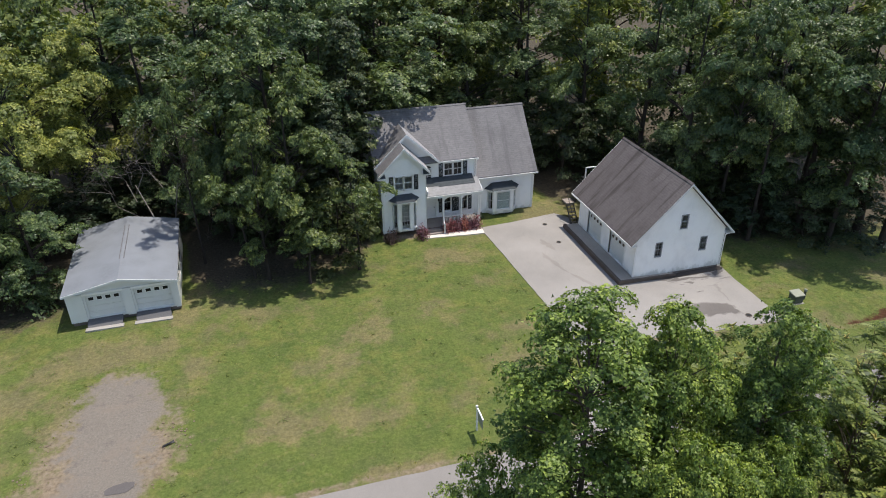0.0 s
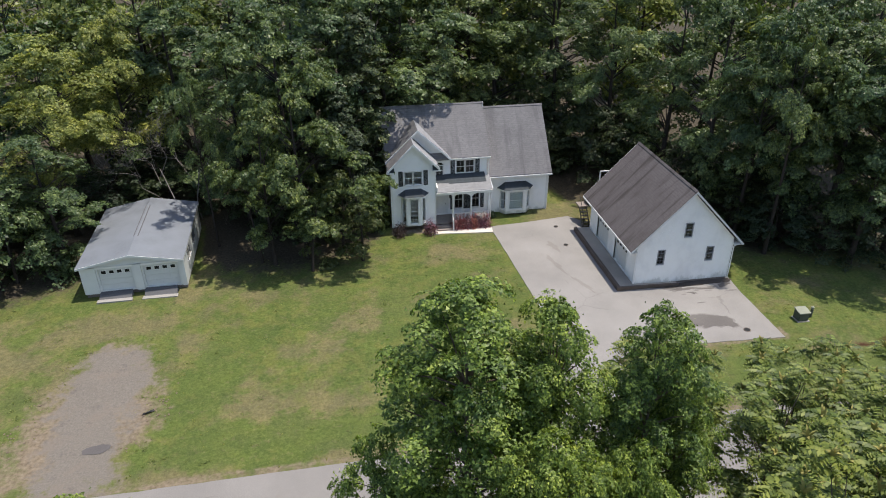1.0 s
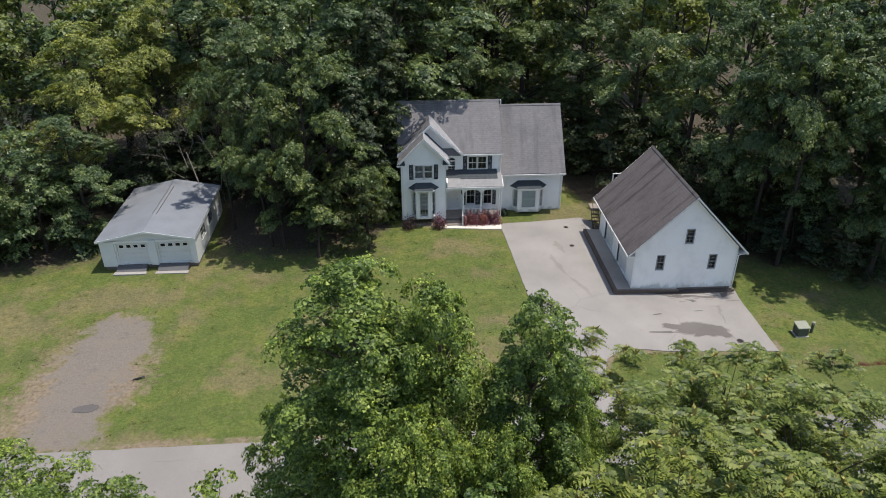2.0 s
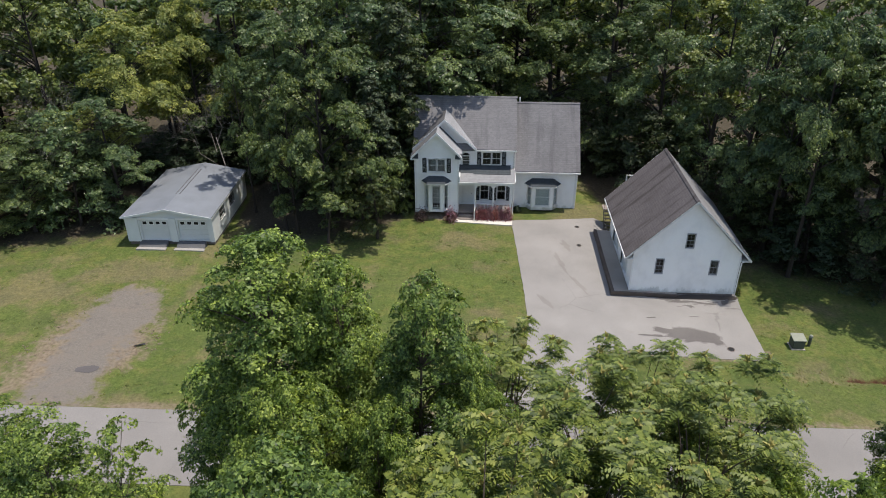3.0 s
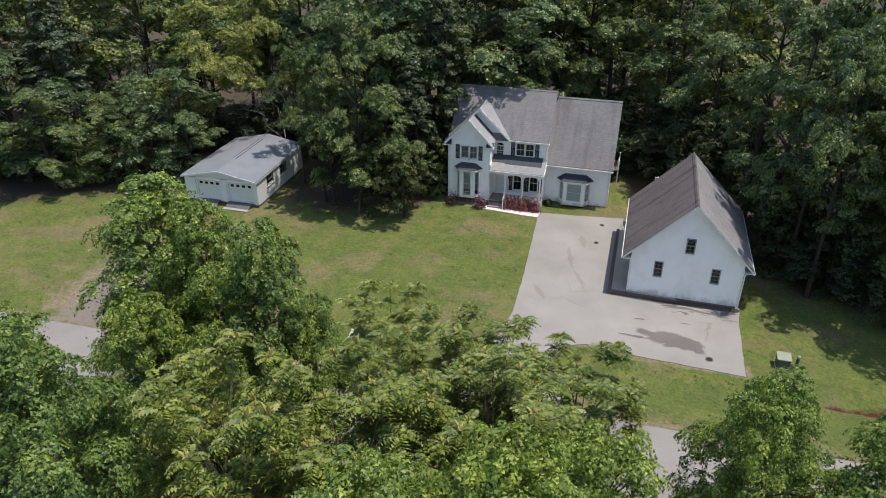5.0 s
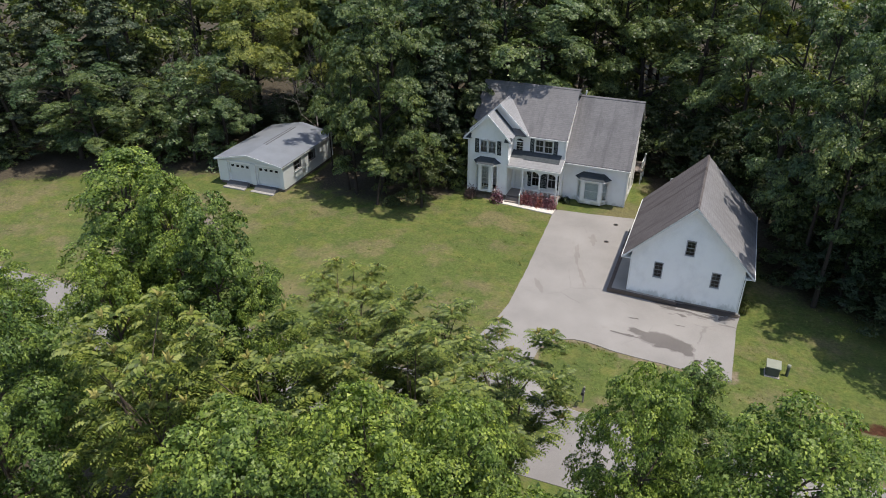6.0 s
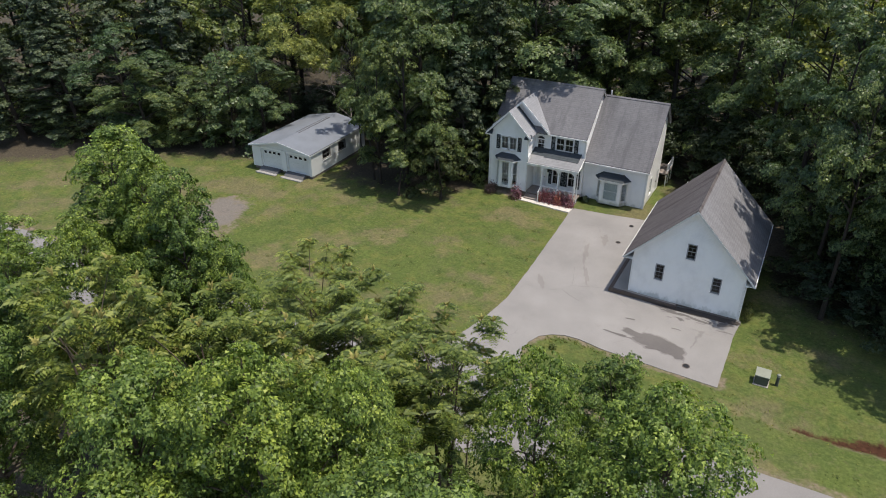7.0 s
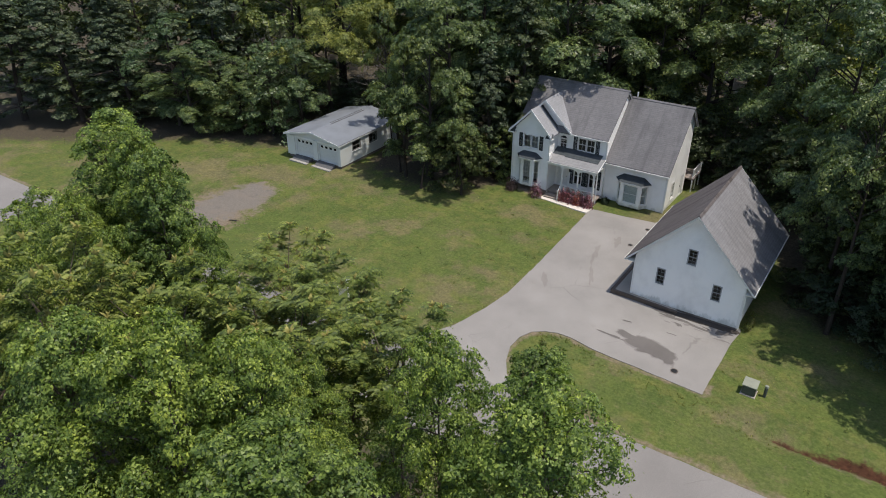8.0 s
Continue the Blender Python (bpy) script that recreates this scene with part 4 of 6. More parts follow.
def porch():
    part("porch_floor", Shape().box(12.42, 17.43, 55.65, 57.38, 0.5, 0.62), M_DECK, house, "grey-brown porch floor boards")
    part("porch_skirt", Shape().box(13.9, 17.4, 55.7, 55.78, 0.0, 0.5), M_TRIM, house, "white porch skirt board")
    steps = Shape().box(12.45, 13.85, 55.3, 55.7, 0.0, 0.42).box(12.45, 13.85, 55.0, 55.32, 0.0, 0.22)
    part("porch_steps", steps, M_DECK, house, "grey-brown porch steps")
    # low roof: pale weathered shingles with a dark strip under the wall
    roof_slab("porch_roof", [(12.42, 55.42, 3.78), (17.6, 55.42, 3.78), (17.6, 57.0, 4.48), (12.42, 57.0, 4.48)], M_PORCH, house, 0.08, "pale weathered porch roof")
    roof_slab("porch_roof", [(12.42, 56.42, 4.255), (13.75, 56.42, 4.255), (13.75, 57.4, 4.69), (12.42, 57.4, 4.69)], M_SLATE, house, 0.02, "dark shingle strip along the wall")
    roof_slab("porch_roof", [(13.75, 56.3, 4.21), (17.2, 56.3, 4.21), (17.2, 57.4, 4.70), (13.75, 57.4, 4.70)], M_SLATE, house, 0.03, "dark shingle strip along the wall")
    part("porch_cheek", Shape().prism([(12.46, 55.42, 3.6), (12.46, 55.42, 4.25), (12.46, 55.9, 4.5), (12.46, 55.9, 3.6)], (0.1, 0, 0)), M_TRIM, house, "white flashing board at the roof end")
    part("porch_ceiling", Shape().box(12.42, 17.43, 55.55, 57.38, 3.5, 3.56), M_TRIM, house)
    part("porch_beam", Shape().box(12.42, 17.55, 55.45, 55.65, 3.45, 3.72), M_TRIM, house, "white porch beam")
    part("gutter", Shape().box(12.42, 17.62, 55.36, 55.44, 3.64, 3.72), M_TRIM, house, "white eaves gutter")
    for x in (13.98, 15.65, 17.28):
        post = part("porch_post", Shape().box(x - 0.07, x + 0.07, 55.5, 55.64, 0.62, 3.45), M_TRIM, house, "white square porch post", 0.015)
        part("post_base", Shape().box(x - 0.1, x + 0.1, 55.47, 55.67, 0.62, 0.82), M_TRIM, post)
        part("post_cap", Shape().box(x - 0.1, x + 0.1, 55.47, 55.67, 3.3, 3.45), M_TRIM, post)
    for a, b in ((14.05, 15.58), (15.72, 17.21)):
        # shallow arched brackets under the beam
        arch = Shape()
        for i in range(12):
            t0, t1 = i / 12, (i + 1) / 12
            z0, z1 = 3.45 - 0.3 * (2 * t0 - 1) ** 4, 3.45 - 0.3 * (2 * t1 - 1) ** 4
            arch.prism([(a + (b - a) * t0, 55.53, 3.46), (a + (b - a) * t1, 55.53, 3.46), (a + (b - a) * t1, 55.53, z1 - 0.04), (a + (b - a) * t0, 55.53, z0 - 0.04)], (0, 0.06, 0))
        part("arch_bracket", arch, M_TRIM, house, "white curved bracket")
        part("porch_rail", Shape().box(a, b, 55.53, 55.61, 1.48, 1.55).box(a, b, 55.54, 55.6, 0.75, 0.81), M_TRIM, house, "white porch railing")
        for i in range(12):
            x = a + (b - a) * (i + 0.5) / 12
            part("baluster", Shape().box(x - 0.018, x + 0.018, 55.552, 55.588, 0.81, 1.48), M_TRIM, house)
    part("stair_rail", Shape().prism([(13.9, 55.0, 1.0), (13.9, 55.5, 1.5), (13.9, 55.5, 1.57), (13.9, 55.0, 1.07)], (0.06, 0, 0)).box(13.88, 13.98, 54.95, 55.05, 0.0, 1.12), M_TRIM, house, "white stair rail")
    part("downspout", Shape().tube([(17.52, 57.0, 6.2), (17.55, 57.25, 5.9), (17.55, 57.3, 4.4), (17.6, 56.6, 4.25), (17.62, 55.5, 3.78), (17.55, 55.6, 3.4), (17.5, 55.75, 3.2), (17.5, 55.8, 0.4)], [0.045] * 8, 6), M_TRIM, house, "white downspout")
    part("downspout", Shape().tube([(23.6, 57.25, 4.0), (23.5, 57.7, 3.7), (23.48, 57.75, 0.35)], [0.045] * 3, 6), M_TRIM, house, "white downspout")


M_PORCH = shingles("pale_shingles", (0.27, 0.268, 0.264), (0.19, 0.188, 0.186), streaks=0.3)
house_walls()
house_roofs()
house_openings()
bay(9.25, 11.5, 55.6, 0.75, 3.72, 0.55, 4.22, "door")
bay(18.85, 21.8, 57.8, 0.2, 2.75, 0.6, 3.3, "picture")
porch()


def house_deck():
    ob = thing("deck", pose(23.4, 65.6, 0), "white railed timber deck behind the house", "deck")
    part("deck_floor", Shape().box(20.7, 24.1, 64.3, 67.0, 1.4, 1.55), M_DECK, ob)
    for x, y in ((24.0, 64.4), (24.0, 65.6), (24.0, 66.9), (20.8, 66.9)):
        part("deck_post", Shape().box(x - 0.05, x + 0.05, y - 0.05, y + 0.05, 0.0, 2.55), M_TRIM, ob)
    part("deck_rail", Shape().box(23.96, 24.04, 64.3, 67.0, 2.45, 2.53).box(23.97, 24.03, 64.3, 67.0, 1.65, 1.71), M_TRIM, ob, "white deck rail")
    for i in range(12):
        y = 64.5 + i * 0.21
        part("baluster", Shape().box(23.98, 24.02, y, y + 0.035, 1.71, 2.45), M_TRIM, ob)


house_deck()
sheet("walkway", wavy([(12.1, 54.55), (17.45, 54.1), (17.5, 55.25), (13.9, 55.45), (13.9, 55.62), (12.2, 55.62)], 0.04), 0.1, M_WALK, "cream concrete front walk", "walkway")

# ---- two-door garage ----
garage = thing("garage", pose(30.1, 47.9, 0), "white gabled garage with brown-grey shingle roof and two doors", "garage")


def garage_building():
    GX0, GX1, GY0, GY1 = 26.15, 34.1, 42.95, 52.9
    place = south(GY0)
    gable = [(GX0, 0.22), (GX1, 0.22), (GX1, 3.75), (30.12, 7.85), (GX0, 3.75)]
    holes = [(29.86, 30.48, 4.14, 5.34), (27.89, 28.49, 1.88, 3.16), (31.94, 32.54, 1.9, 3.12)]
    part("wall", wall_shape(gable, holes, place), M_SIDING, garage)
    part("wall", wall_shape([(GX0, 0.3), (GX1, 0.3), (GX1, 3.75), (30.12, 7.85), (GX0, 3.75)], [], north(GY1)), M_SIDING, garage)
    doors = [(44.6, 47.1, 0.42, 2.55), (48.6, 51.1, 0.42, 2.55)]
    part("wall", wall_shape([(GY0 + 0.2, 0.22), (GY1 - 0.2, 0.22), (GY1 - 0.2, 3.6), (GY0 + 0.2, 3.6)], doors, west(GX0)), M_SIDING, garage)
    part("wall", wall_shape([(GY0 + 0.2, 0.22), (GY1 - 0.2, 0.22), (GY1 - 0.2, 3.6), (GY0 + 0.2, 3.6)], [], east(GX1)), M_SIDING, garage)
    for u0, u1, v0, v1 in holes:
        window(garage, place, u0, u1, v0, v1, 2, 2, 0.025, frame_mat=M_GREYTRIM)
    for u0, u1, v0, v1 in doors:
        garage_door(garage, west(GX0), u0, u1, v0, v1)
    for u0, u1, v0, v1 in doors:
        frames = Shape()
        for lims in ((u0 - 0.12, u0, v0, v1 + 0.12), (u1, u1 + 0.12, v0, v1 + 0.12), (u0, u1, v1, v1 + 0.12)):
            add_slab(frames, west(GX0), *lims, -0.025, 0.1)
        part("door_trim", frames, M_TRIM, garage)
    part("foundation", Shape().box(GX0 + 0.03, GX1 - 0.03, GY0 + 0.03, GY1 - 0.03, 0.0, 0.21), M_FOUND, garage, "dark stained block foundation")
    for sx in (-1, 1):
        ex = 30.12 + 4.62 * sx
        # darker copy on the west slope, sunlit-coloured copy on the east
        roof_slab("roof", [(30.12, 42.58, 8.12), (30.12, 53.4, 8.12), (ex, 53.4, 3.42), (ex, 42.58, 3.42)], M_ROOF_G if sx < 0 else M_ROOF_W, garage, 0.13, "steep brown-grey shingle roof slope with streaks" if sx < 0 else "steep grey shingle roof slope coloured paler for the sun on it")
        for y0 in (42.56, 53.4):
            s = Shape().prism([(30.12, y0, 8.1), (ex, y0, 3.38), (ex, y0, 3.22), (30.12, y0, 7.93)], (0, 0.06, 0))
            part("rake_board", s, M_PANEL, garage, "white rake board")
        s = Shape()
        s.prism([(30.12, 42.62, 7.97), (ex, 42.62, 3.27), (ex, 42.95, 3.27), (30.12, 42.95, 7.97)], (0, 0, -0.03))
        part("rake_soffit", s, M_TRIM, garage)
        part("gutter", Shape().box(ex - 0.06 if sx < 0 else ex - 0.04, ex + 0.04 if sx < 0 else ex + 0.06, 42.6, 53.4, 3.22, 3.36), M_TRIM, garage, "white eaves gutter")
        part("soffit", Shape().box(min(ex, 30.12 + 3.98 * sx), max(ex, 30.12 + 3.98 * sx), 42.7, 53.3, 3.18, 3.22), M_TRIM, garage)
        cap = Shape().prism([(30.12, 42.6, 8.19), (30.12, 53.42, 8.19), (30.12 + 0.14 * sx, 53.42, 8.04), (30.12 + 0.14 * sx, 42.6, 8.04)], (0, 0, -0.05))
        part("ridge_cap", cap, M_ROOF_G, garage)
    part("downspout", Shape().tube([(34.7, 42.85, 3.3), (34.2, 42.9, 3.0), (34.18, 42.9, 0.2)], [0.045] * 3, 6), M_TRIM, garage, "white downspout")
    for x0, x1 in ((GX0 - 0.03, GX0 + 0.09), (GX1 - 0.09, GX1 + 0.03)):
        part("corner_board", Shape().box(x0, x1, GY0 - 0.02, GY0 + 0.1, 0.22, 3.4), M_TRIM, garage)


M_GREYTRIM = plain("grey_sash", (0.3, 0.31, 0.31), 0.5)
garage_building()
apron = sheet("garage_apron", [(25.03, 42.72), (26.14, 42.72), (26.14, 53.0), (25.03, 53.1)], 0.36, M_APRON, "raised grey concrete apron before the garage doors", "apron", 0.4)
M_TIMBER = plain("dark_old_timber", (0.115, 0.088, 0.07), 0.9, vary=0.35, scale=2.0)
edging = thing("apron_edging", pose(24.88, 47.9, 0), "dark weathered timber edging round the garage apron", "edging", kind="structure")
for k, y in enumerate((42.72, 46.2, 49.7)):
    part("timber", Shape().box(24.76 - 0.01 * (k % 2), 25.02 - 0.01 * (k % 2), y, y + 3.46, 0.0, 0.4 - 0.015 * (k % 2)), M_TIMBER, edging, "", 0.02)
for k, (x0, x1, top) in enumerate(((24.75, 27.3, 0.38), (27.32, 29.9, 0.3))):
    part("timber", Shape().prism([(x0, 42.52, 0.0), (x1, 42.52 + 0.02 * k, 0.0), (x1, 42.52 + 0.02 * k, top - 0.1), (x0, 42.52, top)], (0, 0.19, 0)), M_TIMBER, edging)
part("timber_fill", Shape().prism([(26.12, 42.72, 0.34), (26.12, 42.94, 0.34), (29.8, 42.94, 0.2), (29.8, 42.72, 0.2)], (0, 0, -0.18)), M_APRON, edging, "grey concrete strip behind the timber")


def back_stairs():
    ob = thing("stairs", pose(26.5, 54.2, 0), "black metal stairs to a white railed landing behind the garage", "stairs")
    for i in range(6):
        y, z = 53.45 + i * 0.22, 0.2 + i * 0.25
        part("tread", Shape().box(25.78, 26.42, y, y + 0.24, z, z + 0.04), M_BLACK, ob)
    for x in (25.74, 26.42):
        part("stringer", Shape().prism([(x, 53.4, 0.0), (x, 53.7, 0.0), (x, 54.85, 1.4), (x, 54.85, 1.65)], (0.04, 0, 0)), M_BLACK, ob)
    part("handrail", Shape().prism([(25.74, 53.45, 1.05), (25.74, 53.45, 1.12), (25.74, 54.85, 2.6), (25.74, 54.85, 2.53)], (0.04, 0, 0)).box(25.74, 25.78, 53.45, 53.49, 0.1, 1.08), M_BLACK, ob)
    part("lower_landing", Shape().box(25.72, 26.6, 54.75, 55.8, 1.55, 1.65), M_DECK, ob)
    part("upper_stringer", Shape().prism([(26.4, 54.85, 1.5), (26.6, 54.85, 1.5), (27.8, 54.85, 3.8), (27.8, 54.85, 4.0)], (0, 0.05, 0)), M_BLACK, ob)
    for i in range(9):
        part("tread", Shape().box(26.45 + i * 0.13, 26.7 + i * 0.13, 54.9, 55.7, 1.75 + i * 0.25, 1.79 + i * 0.25), M_BLACK, ob)
    part("landing", Shape().box(27.4, 30.0, 53.62, 54.9, 3.9, 4.02), M_DECK, ob, "timber landing")
    for x in (27.45, 28.7, 29.95):
        part("landing_post", Shape().box(x - 0.05, x + 0.05, 54.8, 54.9, 0.0, 5.0), M_TRIM, ob)
    part("landing_rail", Shape().box(27.4, 30.0, 54.8, 54.9, 4.95, 5.03), M_TRIM, ob, "white landing rail")


back_stairs()

# ---- shed with two doors ----
shed_pose = pose(-12.6, 53.8, 0, 0, 0, 2.0)
shed = thing("shed", pose(-12.6, 53.8, 0), "low white two-door outbuilding with a pale metal roof", "shed")


def shed_building():
    X0, X1, Y0, Y1 = -16.35, -8.76, 48.75, 58.9
    doors = [(-15.1, -12.65, 0.5, 2.4), (-11.8, -9.25, 0.5, 2.4)]
    gable = [(X0, 0.35), (X1, 0.35), (X1, 2.75), (-12.58, 3.45), (X0, 2.75)]
    part("wall", wall_shape(gable, doors, south(Y0)), M_PANEL, shed)
    part("wall", wall_shape(gable, [], north(Y1)), M_PANEL, shed)
    part("wall", wall_shape([(Y0 + 0.2, 0.3), (Y1 - 0.2, 0.3), (Y1 - 0.2, 2.72), (Y0 + 0.2, 2.72)], [], west(X0)), M_PANEL, shed)
    lights = [(50.7, 52.1, 1.5, 2.5), (53.6, 55.0, 1.5, 2.5)]
    part("wall", wall_shape([(Y0 + 0.2, 0.3), (Y1 - 0.2, 0.3), (Y1 - 0.2, 2.72), (Y0 + 0.2, 2.72)], lights, east(X1)), M_PANEL, shed)
    for u0, u1, v0, v1 in lights:
        window(shed, east(X1), u0, u1, v0, v1, 2, 1, 0.03, frame_mat=M_GREYSASH)
    for u0, u1, v0, v1 in doors:
        garage_door(shed, south(Y0), u0, u1, v0, v1)
    for a, b in ((X0 - 0.02, -15.25), (-12.5, -11.95), (-9.1, X1 + 0.02)):
        part("pier", slab(south(Y0), a, b, 0.35, 2.62, -0.12, -0.002), M_PANEL, shed, "white door pier")
    part("door_head", slab(south(Y0), -15.25, -9.1, 2.45, 2.62, -0.06, -0.003), M_TRIM, shed)
    for sx in (-1, 1):
        ex = -12.58 + 3.95 * sx
        roof_slab("roof", [(-12.58, 48.35, 3.62), (-12.58, 59.2, 3.62), (ex, 59.2, 2.84), (ex, 48.35, 2.84)], M_METAL, shed, 0.07, "pale grey-blue metal roof slope")
        part("fascia", Shape().prism([(-12.58, 48.3, 3.6), (ex, 48.3, 2.82), (ex, 48.3, 2.66), (-12.58, 48.3, 3.42)], (0, 0.05, 0)), M_PANEL, shed)
        part("eave_board", Shape().box(min(ex, ex - 0.05 * sx), max(ex, ex - 0.05 * sx), 48.35, 59.2, 2.64, 2.78), M_PANEL, shed)
    for x in (-12.72, -12.4):
        part("roof_rail", Shape().box(x, x + 0.035, 51.6, 57.5, 3.5, 3.64), M_SEAM, shed, "dark grey seam along the roof")
    part("foundation", Shape().box(X0 + 0.05, X1 - 0.05, Y0 + 0.05, Y1 - 0.05, 0.0, 0.34), M_FOUND, shed, "dark block foundation")


M_SEAM = plain("dark_grey_seam", (0.12, 0.116, 0.118), 0.8, vary=0.3)
M_GREYSASH = plain("weathered_sash", (0.2, 0.2, 0.19), 0.6, vary=0.2)
shed_building()
shed.matrix_basis = shed_pose


M_RAMP = paving("ramp_boards", (0.12, 0.118, 0.118), 0.25, (0.07, 0.068, 0.068), False)


def ramp(x0, x1, label):
    ob = thing("ramp", pose((x0 + x1) / 2, 48.3, 0), label, "ramp", "ramps before the shed doors")
    part("slope", Shape().prism([(x0, 48.72, 0.0), (x0, 48.72, 0.45), (x0, 48.3, 0.36), (x0, 47.95, 0.1), (x0, 47.95, 0.0)], (x1 - x0, 0, 0)), M_RAMP, ob, "dark weathered ramp")
    part("threshold", Shape().box(x0 - 0.1, x1 + 0.1, 47.55, 47.95, 0.0, 0.14), M_SILL, ob, "pale concrete sill")


ramp(-15.1, -12.7, "dark ramp with a pale concrete sill before a shed door")
ramp(-11.75, -9.3, "dark ramp with a pale concrete sill before a shed door")

# ---- things on the lawn ----
box_thing = thing("utility_box", pose(36.5, 36.6, 0), "green metal transformer box with a pale lid on the grass", "utility box")
part("pad", Shape().box(36.04, 36.96, 36.15, 37.02, 0.0, 0.1), M_APRON, box_thing, "concrete pad")
cab = part("cabinet", Shape().box(36.1, 36.9, 36.25, 36.95, 0.1, 0.74), M_UTILITY, box_thing, "", 0.03)
part("cabinet_door", Shape().box(36.15, 36.85, 36.22, 36.25, 0.15, 0.66), M_UTILITY, cab)
part("lid", Shape().prism([(36.06, 36.2, 0.72), (36.94, 36.2, 0.72), (36.94, 37.0, 0.84), (36.06, 37.0, 0.84)], (0, 0, 0.07)), M_UTILITY_TOP, box_thing, "pale lid")
marker = thing("marker_post", pose(37.4, 36.75, 0), "short green pedestal post with a pale cap", "utility post")
part("post", Shape().tube([(37.4, 36.75, 0), (37.4, 36.75, 0.75)], [0.1, 0.1], 10), M_UTILITY, marker)
part("cap", Shape().tube([(37.4, 36.75, 0.75), (37.4, 36.75, 0.9), (37.4, 36.75, 0.95)], [0.12, 0.12, 0.05], 10), M_UTILITY_TOP, marker, "pale cap")

sign = thing("sign_post", pose(8.85, 30.2, 0), "white timber yard sign post with a hanging panel", "sign post")
part("post", Shape().box(8.8, 8.9, 30.15, 30.25, 0, 1.95), M_TRIM, sign, "", 0.01)
part("arm", Shape().box(8.81, 8.89, 29.1, 30.4, 1.7, 1.8), M_TRIM, sign, "white arm")
part("panel", Shape().box(8.84, 8.86, 29.2, 30.05, 0.95, 1.6), M_UTILITY_TOP, sign, "pale hanging panel")
for y in (29.35, 29.9):
    part("hook", Shape().box(8.845, 8.855, y, y + 0.02, 1.6, 1.7), M_BLACK, sign)

# ---- plants ----
RNG = np.random.default_rng(7)
NEAR_GROUP, EDGE_GROUP = "roadside trees", "woodland trees"


def leaves_mesh(name, centres, normals, size, spread, material, aspect=0.8, corners=4, sprays=None):
    """One mesh of many small pointed leaves: folded along the midrib, or, with three corners, plain."""
    n = len(centres)
    normals = normals / np.linalg.norm(normals, axis=1, keepdims=True)
    ref = RNG.normal(size=(n, 3))
    a = np.cross(normals, ref)
    a /= np.linalg.norm(a, axis=1, keepdims=True)
    b = np.cross(normals, a)
    s = (size * (1 + spread * RNG.uniform(-1, 1, n)))[:, None]
    if corners == 3:
        v = np.stack([centres - 0.4 * s * a + 0.5 * aspect * s * b, centres - 0.4 * s * a - 0.5 * aspect * s * b, centres + 0.6 * s * a], 1)
    else:
        fold = 0.14 * s * normals
        v = np.stack([centres - 0.5 * s * a, centres - 0.08 * s * a + 0.5 * aspect * s * b + fold, centres + 0.5 * s * a, centres - 0.08 * s * a - 0.5 * aspect * s * b + fold], 1)
    mesh = quads_mesh(name, v.reshape(-1, 3), material, corners)
    if sprays is not None:
        mesh.attributes.new("spray", "FLOAT", "POINT").data.foreach_set("value", np.repeat(sprays, corners).astype(np.float32))
    return mesh


def quads_mesh(name, v, material, corners=4):
    n = len(v) // corners
    mesh = bpy.data.meshes.new(name)
    mesh.vertices.add(corners * n)
    mesh.vertices.foreach_set("co", v.astype(np.float32).ravel())
    mesh.loops.add(corners * n)
    mesh.loops.foreach_set("vertex_index", np.arange(corners * n, dtype=np.int32))
    mesh.polygons.add(n)
    mesh.polygons.foreach_set("loop_start", np.arange(0, corners * n, corners, dtype=np.int32))
    mesh.materials.append(material)
    mesh.update(calc_edges=True)
    return mesh


def crown_radius(h, style):
    """Half-width of the crown, as a share, at height h (0 to 1) of it."""
    if style == "cone":
        return 1.0 * (1 - h) ** 0.46 * min(1.0, 0.6 + h * 1.6)
    if style == "oval":
        return math.sqrt(max(0.02, 1 - ((h - 0.42) / 0.6) ** 4)) * (1.0 if h < 0.5 else 1.0 - 0.35 * (h - 0.5))
    if style == "spread":
        return math.sqrt(max(0.02, 1 - ((h - 0.6) / 0.62) ** 2))
    return math.sqrt(max(0.02, 1 - ((h - 0.42) / 0.62) ** 2))


def unit(v):
    return v / np.maximum(1e-6, np.linalg.norm(v, axis=-1, keepdims=True))


